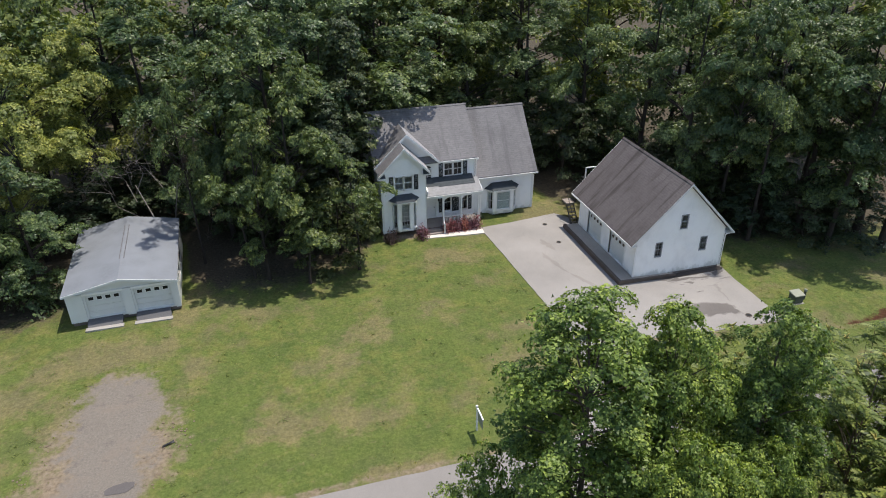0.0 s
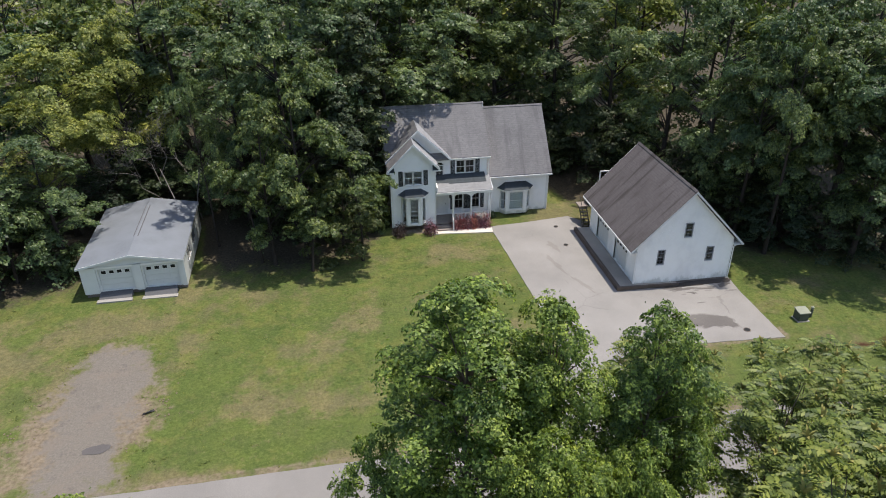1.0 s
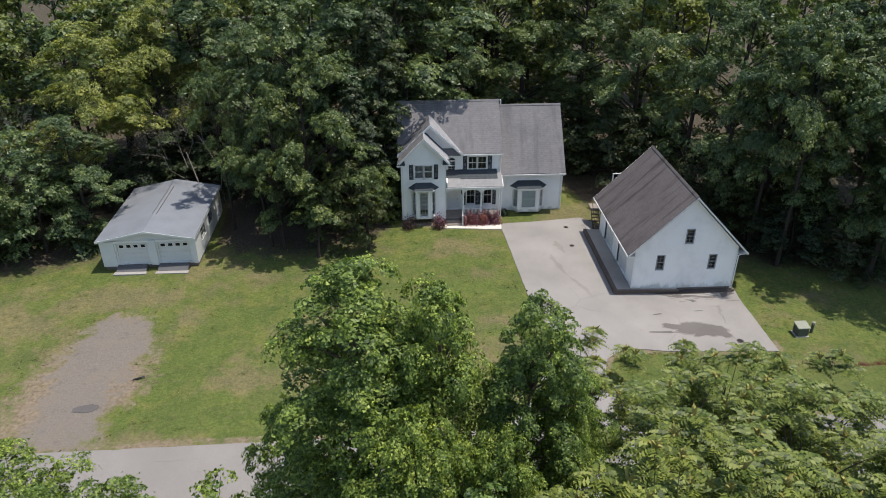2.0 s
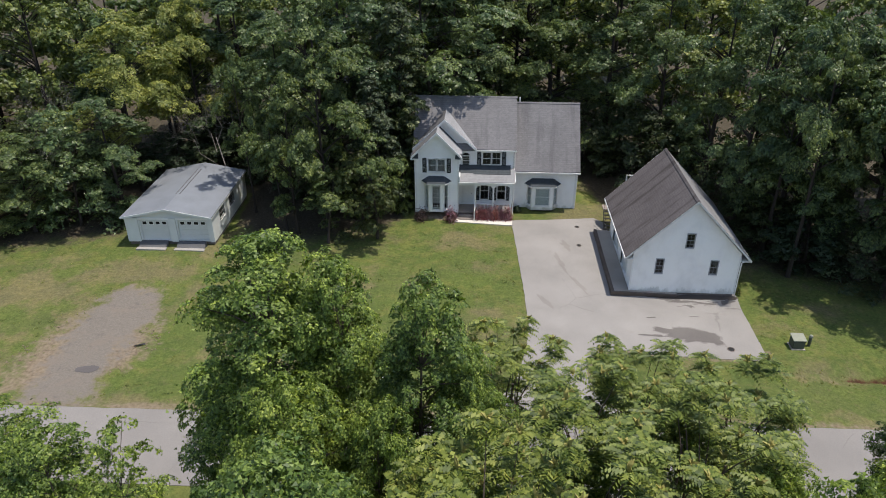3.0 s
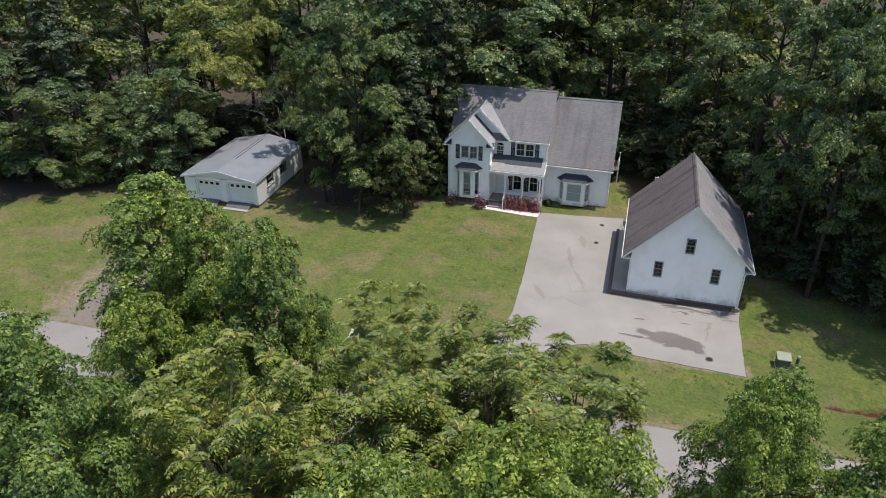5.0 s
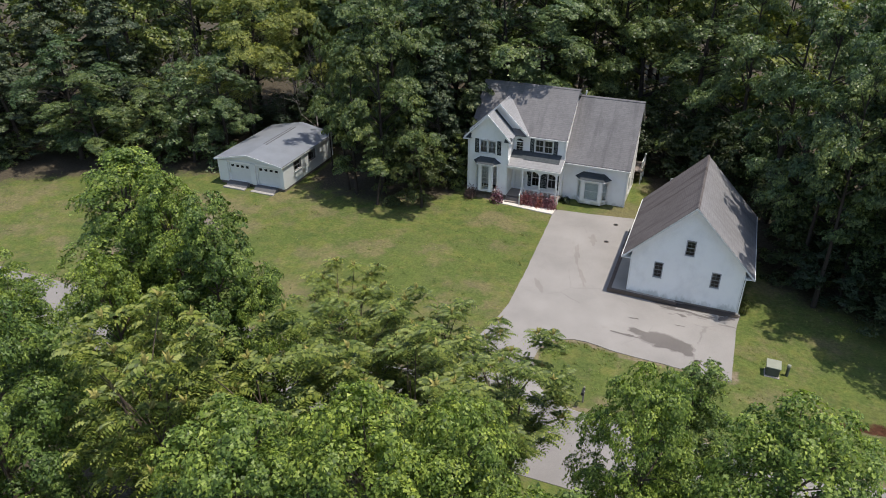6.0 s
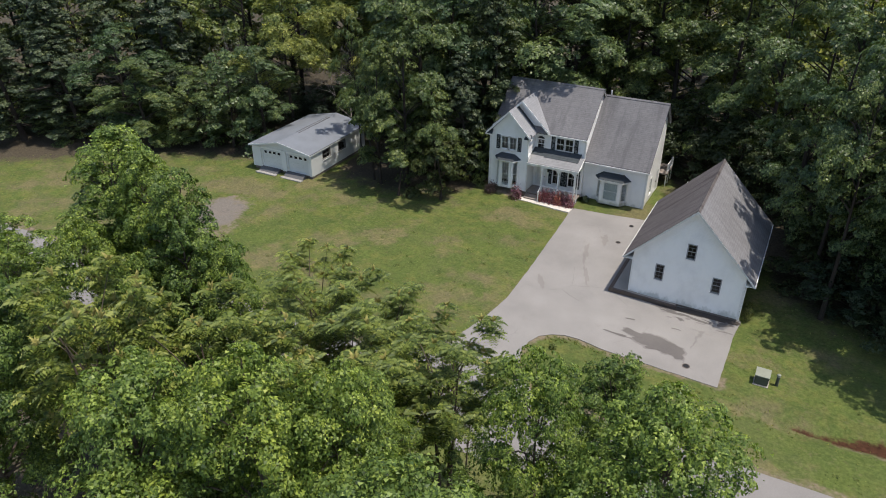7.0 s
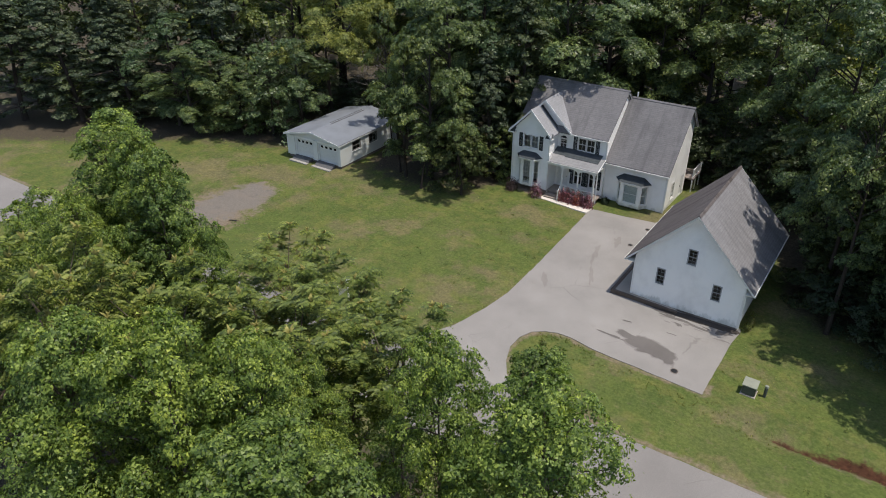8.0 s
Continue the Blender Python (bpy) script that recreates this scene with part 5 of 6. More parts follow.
def leaf_sprays(c, size, out, many, sprays, flat):
    """The leaves of one branch end: sprays of leaves that lie over one another like shingles, with dark gaps between, and a few leaves inside."""
    side = np.array([-out[1], out[0], 0.0])
    hub = RNG.normal(size=(sprays, 3))
    hub[:, 2] = np.abs(hub[:, 2]) * 1.1 - 0.25
    hub = unit(hub)
    wide = RNG.uniform(0.26, 0.44, sprays) * size
    face = unit(hub * 0.75 + np.array([0.25, 0, 0.6]) + RNG.normal(size=(sprays, 3)) * 0.22)
    hub = hub * RNG.uniform(0.55, 1.0, sprays)[:, None] * size
    a = unit(np.cross(face, RNG.normal(size=(sprays, 3))))
    b = np.cross(face, a)
    p = RNG.integers(0, sprays, many)
    t, rho = RNG.uniform(0, 2 * math.pi, many), np.sqrt(RNG.uniform(0, 1, many))
    radial = a[p] * np.cos(t)[:, None] + b[p] * np.sin(t)[:, None]
    q = hub[p] + (radial * rho[:, None] + face[p] * (0.3 - 0.4 * rho ** 2 + RNG.normal(size=many) * 0.1)[:, None]) * wide[p][:, None]
    nor = face[p] + radial * (0.45 * rho)[:, None] + RNG.normal(size=(many, 3)) * 0.32
    loose = RNG.uniform(size=many) < 0.14
    q[loose] = RNG.normal(size=(int(loose.sum()), 3)) * 0.42 * size
    nor[loose] = RNG.normal(size=(int(loose.sum()), 3))
    sag = -0.16 * (q[:, :1] / size + 0.5) ** 2 * size
    place = lambda v, z: out * v[:, :1] + side * v[:, 1:2] + np.array([0, 0, z]) * v[:, 2:]
    tone = np.clip(RNG.uniform(0, 1, sprays)[p] * 0.8 + 0.2 * RNG.uniform(size=many), 0, 1)
    return c + place(q * np.array([1.25, 1, 1]), flat) + np.array([0, 0, 1.0]) * sag, place(nor, 1.0), tone


def make_tree(name, label, height, radius, base, clumps, per, leaf, material, style="round", clump_size=0.3, group="", droop=0.25, trunk_r=0.22, category="tree", flat=0.6, corners=3, sprays=11, boughs=0):
    """Tapered trunk, limbs to every branch end, and a crown of single leaves gathered in sprays with gaps between; boughs gather the sprays in turn into large masses."""
    ob = thing(name, Matrix(), label, category, group)
    centres, sizes = [], []
    lean = RNG.normal(size=2) * (0.012 if group == NEAR_GROUP else 0.03) * height
    for i in range(clumps):
        h = ((i + RNG.uniform(0, 1)) / clumps) ** 0.8
        a = i * 2.39996 + RNG.uniform(-0.5, 0.5)
        reach = crown_radius(h, style) * radius * RNG.uniform(0.66, 1.18)
        r = reach * math.sqrt(RNG.uniform(0.5, 1.0) if h < 0.8 else RNG.uniform(0.1, 1.0))
        z = base + (height - base) * h
        if boughs:
            b = i % boughs
            h, a = ((b + 0.5) / boughs) ** 0.75, b * 2.39996 + (b % 3) * 0.3
            off = RNG.normal(size=3) * 0.17 * radius
            r = crown_radius(h, style) * radius * (0.72 if h < 0.8 else 0.35) * (0.85 + 0.3 * ((b * 7) % 5) / 4)
            centres.append((r * math.cos(a) + lean[0] * h + off[0], r * math.sin(a) + lean[1] * h + off[1], base + (height - base) * h - droop * (r + 0.9 * math.hypot(off[0], off[1])) + 0.7 * off[2]))
        else:
            centres.append((r * math.cos(a) + lean[0] * h, r * math.sin(a) + lean[1] * h, z - droop * r))
        sizes.append(clump_size * radius * RNG.uniform(0.65, 1.3) * (0.75 if h > 0.85 else 1.0))
    pos, nor, tone = [], [], []
    for c, s in zip(np.array(centres), sizes):
        k = max(8, int(per * (s / (clump_size * radius)) ** 2))
        out = np.array([c[0] - lean[0], c[1] - lean[1], 0.0])
        out /= max(0.3, np.linalg.norm(out))
        p, n, v = leaf_sprays(c, s, out, k, sprays, flat)
        pos.append(p), nor.append(n), tone.append(v)
    crown = new("crown", leaves_mesh("crown", np.concatenate(pos), np.concatenate(nor), leaf, 0.35, material, corners=corners, sprays=np.concatenate(tone)))
    crown.parent = ob
    s = Shape()
    top = height * 0.86
    trunk = [(lean[0] * t + 0.12 * math.sin(t * 5), lean[1] * t + 0.12 * math.cos(t * 4) - 0.12, top * t) for t in np.linspace(0, 1, 8)]
    s.tube(trunk, [trunk_r * (1.25 if t == 0 else 1 - 0.85 * t) for t in np.linspace(0, 1, 8)], 8)
    limbs = s
    for i, c in enumerate(centres):
        if i % 2 and clumps > 30:
            continue
        c = Vector(c)
        t = max(0.15, min(0.95, (c.z - 0.45 * math.hypot(c.x, c.y)) / top))
        k = min(6, int(t * 7))
        p = Vector(trunk[k]).lerp(Vector(trunk[k + 1]), t * 7 - k)
        mid = p.lerp(c, 0.5) + Vector((0, 0, 0.08 * (c - p).length))
        limbs.tube([p, mid, c], [trunk_r * 0.36 * (1 - 0.6 * t), trunk_r * 0.22 * (1 - 0.5 * t), 0.015], 4)
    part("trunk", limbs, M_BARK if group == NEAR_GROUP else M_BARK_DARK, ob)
    return ob


def make_sumac(name, label, height, radius, base, rosettes, fronds, group, flowers=0.45):
    """A thin many-stemmed tree whose twigs end in rosettes of long feather-shaped leaves, some with a pale flower spike."""
    ob = thing(name, Matrix(), label, "tree", group)
    quads, stems, spikes = [], Shape(), Shape()
    for i in range(rosettes):
        h = ((i + RNG.uniform(0, 1)) / rosettes) ** 0.95
        a = i * 2.39996 + RNG.uniform(-0.4, 0.4)
        r = radius * crown_radius(h, "spread") * math.sqrt(RNG.uniform(0.05, 1.0))
        c = np.array([r * math.cos(a), r * math.sin(a), base + (height - base) * h - 0.16 * r])
        tilt = np.array([0.35 * math.cos(a), 0.35 * math.sin(a), 1.0]) * 1.0
        for f in range(fronds):
            b = 2 * math.pi * f / fronds + RNG.uniform(-0.3, 0.3)
            rise = RNG.uniform(0.1, 0.8)
            out = np.array([math.cos(b), math.sin(b), 0.0])
            long = RNG.uniform(0.42, 0.7)
            side = np.array([-math.sin(b), math.cos(b), 0.0])
            pairs = 7
            for k in range(1, pairs + 1):
                u = k / pairs
                mid = c + out * long * u + np.array([0, 0, 1.0]) * long * (rise * u - 0.75 * u * u) + tilt * 0.05
                size = 0.19 * (1 - 0.45 * abs(u - 0.45) * 2) * RNG.uniform(0.85, 1.15)
                for sgn in (-1, 1):
                    tip = mid + side * sgn * size + out * size * 0.35 + np.array([0, 0, -0.3 * size])
                    w = out * size * 0.3
                    quads.append([mid, (mid + tip) / 2 + w + np.array([0, 0, 0.02]), tip, (mid + tip) / 2 - w])
        if RNG.uniform() < flowers and h > 0.35:
            for _ in range(7):
                e = c + np.array([RNG.uniform(-0.17, 0.17), RNG.uniform(-0.17, 0.17), RNG.uniform(0.14, 0.36)])
                spikes.tube([c + np.array([0, 0, 0.05]), (c + e) / 2 + np.array([0, 0, 0.06]), e], [0.02, 0.045, 0.008], 3)
        if i % 4 == 0:
            root = Vector((0.35 * math.cos(a * 3), 0.35 * math.sin(a * 3), max(0.5, float(c[2]) - 1.2 - 0.9 * r)))
            stems.tube([root, root.lerp(Vector(c), 0.55) + Vector((0, 0, 0.15)), c], [0.03, 0.02, 0.01], 4)
    crown = new("crown", quads_mesh("crown", np.array(quads).reshape(-1, 3), M_LEAF_SUMAC))
    crown.parent = ob
    if spikes.faces:
        tagged(part("bloom", spikes, M_FLOWER, ob, "pale yellow-green flower spikes"), kind="stuff")
    trunks = stems
    for k in range(3):
        a = k * 2.1
        trunks.tube([(0.1 * math.cos(a), 0.1 * math.sin(a), 0), (0.35 * math.cos(a), 0.35 * math.sin(a), height * 0.4), (0.5 * radius * 0.6 * math.cos(a), 0.5 * radius * 0.6 * math.sin(a), height * 0.85)], [0.09, 0.07, 0.03], 6)
    part("trunk", trunks, M_BARK, ob)
    return ob


def put(kinds, rows):
    """Sets trees down: x, y, height, spread and kind. The first of a kind is the tree that was built, the rest are copies."""
    used = set()
    for i, (x, y, height, wide, key) in enumerate(rows):
        ob, own_height, own_radius = kinds[key]
        m = pose(x, y, 0, 0, 0, (i * 137.5) % 360) @ Matrix.Diagonal((wide / own_radius, wide / own_radius, height / own_height, 1))
        if key in used:
            copy_thing(ob, m)
        else:
            used.add(key)
            first = (ob, m)
            FIRST.append(first)


FIRST = []
kinds = {
    "maple": (make_tree("maple_tree", "leafy green maple beside the lane", 16.5, 3.0, 6.0, 88, 800, 0.104, M_LEAF_NEAR, "oval", 0.26, NEAR_GROUP, 0.25, flat=0.8, sprays=15), 16.5, 3.0),
    "dark_maple": (make_tree("maple_tree", "dense dark green maple beside the lane", 16.5, 3.0, 6.0, 104, 840, 0.104, M_LEAF_NEAR_DARK, "oval", 0.25, NEAR_GROUP, 0.25, flat=0.8, sprays=15), 16.5, 3.0),
    "dark_gum": (make_tree("sweetgum_tree", "slim dark green sweetgum with a rounded top beside the lane", 18.5, 2.0, 6.5, 100, 680, 0.098, M_LEAF_NEAR_DARK, "oval", 0.3, NEAR_GROUP, 0.2, flat=0.85, sprays=14), 18.5, 2.0),
    "gum": (make_tree("sweetgum_tree", "tall green sweetgum with a full rounded crown beside the lane", 18.5, 2.2, 6.5, 112, 760, 0.098, M_LEAF_NEAR, "oval", 0.3, NEAR_GROUP, 0.2, flat=0.85, sprays=14), 18.5, 2.2),
    "sumac": (make_sumac("sumac_tree", "feathery yellow-green sumac with pale flower spikes", 13, 2.5, 8.2, 82, 11, NEAR_GROUP, 0.6), 13, 2.5),
    "young": (make_tree("young_maple_tree", "low leafy young maple beside the lane", 10.5, 2.2, 2.5, 44, 600, 0.11, M_LEAF_NEAR, "oval", 0.3, NEAR_GROUP, 0.2, 0.12, flat=0.8, sprays=13), 10.5, 2.2),
    "slim": (make_tree("young_maple_tree", "slim sparse young maple beside the lane", 13, 1.5, 5.0, 30, 300, 0.105, M_LEAF_NEAR, "round", 0.34, NEAR_GROUP, 0.2, 0.08), 13, 1.5),
    "ash": (make_tree("ash_tree", "tall ash with a high spreading crown beside the buildings", 18, 4.8, 7.0, 50, 520, 0.19, M_LEAF, "spread", 0.22, EDGE_GROUP, 0.2, 0.25, flat=0.7, boughs=9), 18, 4.8),
    "oak": (make_tree("oak_tree", "tall dark green oak at the edge of the woods", 22, 5.0, 4.0, 74, 430, 0.205, M_LEAF, "spread", 0.22, EDGE_GROUP, 0.3, 0.35, flat=0.75, boughs=12), 22, 5.0),
    "bright_oak": (make_tree("oak_tree", "tall oak behind the house, leaves coloured lighter for the sun", 24, 5.0, 5.0, 74, 300, 0.235, M_LEAF_FAR, "spread", 0.22, EDGE_GROUP, 0.3, 0.35, flat=0.75, boughs=12), 24, 5.0),
    "poplar": (make_tree("poplar_tree", "tall narrow green poplar in the woods", 24, 4.0, 3.0, 72, 420, 0.2, M_LEAF, "oval", 0.25, EDGE_GROUP, 0.3, 0.3, flat=0.8, boughs=14), 24, 4.0),
    "beech": (make_tree("beech_tree", "broad green beech in the woods with drooping sprays", 20, 5.5, 2.4, 76, 430, 0.2, M_LEAF, "spread", 0.2, EDGE_GROUP, 0.4, 0.3, flat=0.55, boughs=11), 20, 5.5),
    "sapling": (make_tree("young_tree", "young low-branched tree at the edge of the woods", 9, 3.2, 0.4, 38, 270, 0.22, M_LEAF, "round", 0.3, EDGE_GROUP, 0.25, 0.12), 9, 3.2),
    "elm": (make_tree("elm_tree", "spreading elm with separate sunlit boughs at the edge of the lawn", 15, 4.6, 3.2, 60, 540, 0.19, M_LEAF_ELM, "spread", 0.2, EDGE_GROUP, 0.3, 0.24, flat=0.55, boughs=7), 15, 4.6),
    # Small trees added where the big elm's sunlit lower boughs hang.
    "low_elm": (make_tree("elm_tree", "low elm added for the big elm's lower sunlit boughs", 9, 2.6, 4.8, 20, 420, 0.185, M_LEAF_ELM, "spread", 0.3, EDGE_GROUP, 0.3, 0.14, flat=0.5, boughs=4), 9, 2.6),
    # Dark bushes added to fill gaps with the tone of deep shade.
    "laurel": (make_tree("laurel_tree", "dark low undergrowth added for the shade beneath the tall trees", 8, 3.4, 0.4, 36, 230, 0.23, M_LEAF_SHRUB, "round", 0.3, EDGE_GROUP, 0.25, 0.12), 8, 3.4),
    "pine": (make_tree("pine_tree", "dark layered pine at the edge of the woods", 18, 4.0, 1.5, 80, 300, 0.225, M_LEAF_PINE, "cone", 0.24, EDGE_GROUP, 0.3, 0.3, flat=0.38), 18, 4.0),
    "locust": (make_tree("locust_tree", "feathery yellow-green locust in the woods", 18, 5.5, 7.0, 80, 460, 0.18, M_LEAF_PALE, "round", 0.22, EDGE_GROUP, 0.25, 0.25, boughs=10), 18, 5.5),
    "far_oak": (make_tree("oak_tree", "tall green oak deep in the woods", 22, 5.5, 3.5, 62, 140, 0.37, M_LEAF_FAR, "spread", 0.24, EDGE_GROUP, 0.25, 0.35, flat=0.75, sprays=9, boughs=12), 22, 5.5),
    "far_poplar": (make_tree("poplar_tree", "tall green poplar deep in the woods", 24, 4.5, 4.0, 60, 140, 0.36, M_LEAF_FAR, "oval", 0.26, EDGE_GROUP, 0.25, 0.3, flat=0.8, sprays=9, boughs=13), 24, 4.5),
    "distant": (make_tree("distant_tree", "broad green tree far back in the woods", 20, 6.5, 2.0, 44, 110, 0.56, M_LEAF_FAR, "oval", 0.28, EDGE_GROUP, 0.25, 0.3, flat=0.75, sprays=6, boughs=11), 20, 6.5),
}
near_rows = [
    (7.45, 15.6, 18.4, 2.6, "gum"), (9.9, 15.1, 18.1, 1.8, "gum"), (12.8, 14.2, 18.1, 1.7, "dark_gum"), (31.4, 16.4, 13.8, 1.5, "dark_gum"),
    (9.2, 11.9, 15.8, 2.3, "maple"), (11.7, 12.2, 14.8, 1.8, "maple"), (14.3, 14.8, 15.0, 1.8, "maple"), (10.5, 5.6, 18.9, 2.8, "dark_maple"), (20.6, 5.2, 17.3, 2.9, "maple"), (23.7, 6.3, 18.0, 2.8, "maple"),
    (25.5, 8.0, 17.1, 2.4, "maple"), (30.0, 11.9, 16.6, 2.1, "maple"), (34.0, 11.6, 16.9, 2.8, "maple"), (28.6, 5.4, 16.6, 3.2, "dark_maple"), (24.0, 11.5, 13.5, 1.8, "maple"),
    (4.5, 16.6, 12.3, 1.7, "young"), (-1.6, 14.8, 10.6, 2.1, "young"), (-7.0, 17.5, 9.8, 2.4, "young"), (-4.4, 15.2, 9.6, 2.2, "young"), (4.6, 7.6, 12.6, 2.8, "young"), (22.6, 15.4, 11.0, 2.2, "young"),
    (3.4, 11.6, 14.0, 1.3, "slim"), (23.9, 19.8, 8.0, 1.2, "slim"),
    (15.9, 18.8, 12.9, 2.4, "sumac"), (20.9, 17.3, 13.4, 2.3, "sumac"), (18.6, 14.8, 13.8, 2.6, "sumac"), (24.4, 16.6, 12.9, 2.6, "sumac"), (21.8, 13.0, 14.4, 2.8, "sumac"), (15.2, 7.7, 17.4, 2.5, "sumac"),
    (17.8, 10.2, 15.6, 2.8, "sumac"), (13.6, 9.4, 14.6, 2.0, "sumac"),
]
wood_rows = [
    (0.7, 52.4, 18.0, 4.0, "elm"), (3.8, 52.4, 7.5, 3.0, "laurel"), (-1.9, 51.5, 14.8, 3.0, "elm"), (5.4, 51.0, 9.8, 2.3, "low_elm"), (1.2, 49.9, 6.9, 2.3, "low_elm"), (-3.0, 52.0, 11.0, 2.2, "low_elm"), (5.3, 56.6, 13.0, 2.8, "pine"), (7.1, 56.4, 6.0, 1.3, "sapling"), (7.0, 60.0, 8.0, 1.7, "sapling"), (0.0, 57.4, 21, 4.8, "oak"), (-0.4, 58.6, 18, 3.3, "ash"), (-7.0, 55.6, 15.5, 1.9, "ash"), (6.4, 61.2, 19, 3.9, "pine"), (4.4, 61.8, 20, 3.8, "oak"), (4.5, 66.5, 22, 5, "oak"), (0.5, 61, 24, 4.6, "poplar"),
    (9.7, 66.2, 21.5, 7.2, "ash"), (11.5, 71.5, 23, 5.2, "oak"), (16.5, 72.5, 20, 5, "beech"), (22.0, 73.5, 21, 5.2, "oak"), (14.0, 75.5, 25, 5.0, "bright_oak"), (19.2, 76.0, 25, 5.2, "bright_oak"), (9.0, 75.0, 25, 4.8, "bright_oak"), (28.0, 70.5, 22, 4.6, "poplar"), (32.5, 66.5, 22, 5, "beech"), (36.0, 60.0, 21, 4.4, "oak"),
    # the ash at (50.0, 42.2) is unseen and only shades the lawn
    (37.0, 54.0, 21, 4.0, "oak"), (38.3, 49.4, 19, 3.4, "ash"), (38.8, 51.0, 5, 3.2, "laurel"), (41.2, 48.0, 5, 3.2, "laurel"), (44.8, 45.8, 5, 3.2, "laurel"), (48.5, 44.6, 5, 3.4, "laurel"), (39.4, 46.2, 19, 3.2, "ash"), (40.0, 51.6, 20, 4.2, "oak"), (41.4, 49.0, 20, 4.2, "ash"), (45.5, 43.6, 19, 4.6, "ash"), (50.0, 42.2, 20, 5.0, "ash"), (44.8, 46.4, 19, 4.6, "oak"), (49.6, 44.6, 20, 4.8, "oak"), (43.0, 49.6, 20, 4.6, "oak"), (47.5, 46.0, 21, 5.2, "beech"), (46.5, 53.5, 23, 4.6, "poplar"),
    (-19.0, 53.8, 12.5, 4.0, "beech"), (-22.4, 52.0, 11.0, 3.8, "sapling"), (-25.8, 50.4, 10, 3.9, "beech"), (-30.6, 47.2, 11, 4.2, "beech"), (-34.6, 48.0, 14, 4.8, "beech"),
    (-20.0, 60.0, 17.2, 5.4, "locust"), (-15.5, 81.0, 14, 5.0, "far_oak"), (-37.0, 81.0, 16, 5.4, "far_oak"), (-14.0, 71.5, 7, 3.6, "laurel"), (-27.0, 60.5, 6, 4.0, "laurel"), (-31.5, 62.0, 7, 4.2, "laurel"), (-23.5, 62.5, 5, 3.6, "laurel"), (-18.0, 64.0, 5, 4.0, "laurel"), (-12.5, 65.0, 5.5, 3.8, "laurel"), (-36.0, 60.0, 7, 4.0, "laurel"), (-50.0, 80.0, 18, 5.5, "far_oak"), (-44.0, 75.0, 17, 5.2, "far_poplar"), (-56.0, 77.0, 18, 5.6, "far_oak"), (-10.0, 67.0, 21, 4.6, "poplar"), (-4.6, 60.0, 19, 4.2, "beech"), (-15.0, 66.5, 18, 4.8, "locust"), (-21.5, 71.0, 17, 5.4, "locust"),
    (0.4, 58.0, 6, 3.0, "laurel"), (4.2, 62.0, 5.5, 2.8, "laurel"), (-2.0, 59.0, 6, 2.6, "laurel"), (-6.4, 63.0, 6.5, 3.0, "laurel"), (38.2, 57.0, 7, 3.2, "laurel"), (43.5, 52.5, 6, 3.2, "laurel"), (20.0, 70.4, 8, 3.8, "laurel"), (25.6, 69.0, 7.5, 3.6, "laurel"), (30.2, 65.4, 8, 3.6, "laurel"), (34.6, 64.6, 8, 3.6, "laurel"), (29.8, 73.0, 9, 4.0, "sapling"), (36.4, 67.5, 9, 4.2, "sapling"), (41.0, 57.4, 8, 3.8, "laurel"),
    (-40.0, 45.5, 13, 4.2, "pine"), (-57.0, 42.5, 18, 5.0, "far_oak"), (-63.5, 48.5, 21, 5.4, "far_poplar"), (-50.0, 44.5, 5.0, 3.4, "sapling"), (-36.0, 49.8, 6.0, 3.4, "sapling"), (-42.5, 45.0, 5.0, 3.0, "sapling"), (-32.5, 52.5, 6.0, 3.2, "sapling"), (-28.0, 53.5, 4.6, 3.0, "sapling"), (-46.0, 42.0, 15, 4.4, "pine"), (-52.5, 38.0, 15, 4.6, "pine"), (-40.5, 53.0, 19, 4.6, "pine"), (-49.0, 50.5, 20, 4.8, "pine"), (-36.0, 55.0, 18, 4.6, "pine"), (-56.5, 46.5, 19, 4.8, "pine"), (-44.5, 47.5, 17, 4.2, "pine"),
]
fill = []
for row in range(2):
    for k in range(21):
        x = -68 + k * 6.1 + (row % 2) * 3 + float(RNG.uniform(-1.4, 1.4))
        y = max(along([(-75, 44), (-50, 56), (-30, 66), (-12, 74), (10, 79), (30, 77), (40, 64), (50, 57), (62, 54), (80, 52)], x) + row * 7.0 + float(RNG.uniform(-1.6, 1.6)), 40)
        fill.append((x, y, float(RNG.uniform(20, 26)), float(RNG.uniform(4.4, 5.8)), ("far_oak", "far_poplar")[(k + row) % 2]))
for k in range(22):
    x = -95 + k * 8.8 + float(RNG.uniform(-1.5, 1.5))
    fill.append((x, 97 - 0.0016 * (x - 10) ** 2 + (k % 2) * 9 + float(RNG.uniform(-2, 2)), float(RNG.uniform(18, 24)), float(RNG.uniform(6.0, 7.6)), "distant"))
put(kinds, near_rows + wood_rows + fill)
for ob, m in FIRST:
    ob.matrix_basis = m


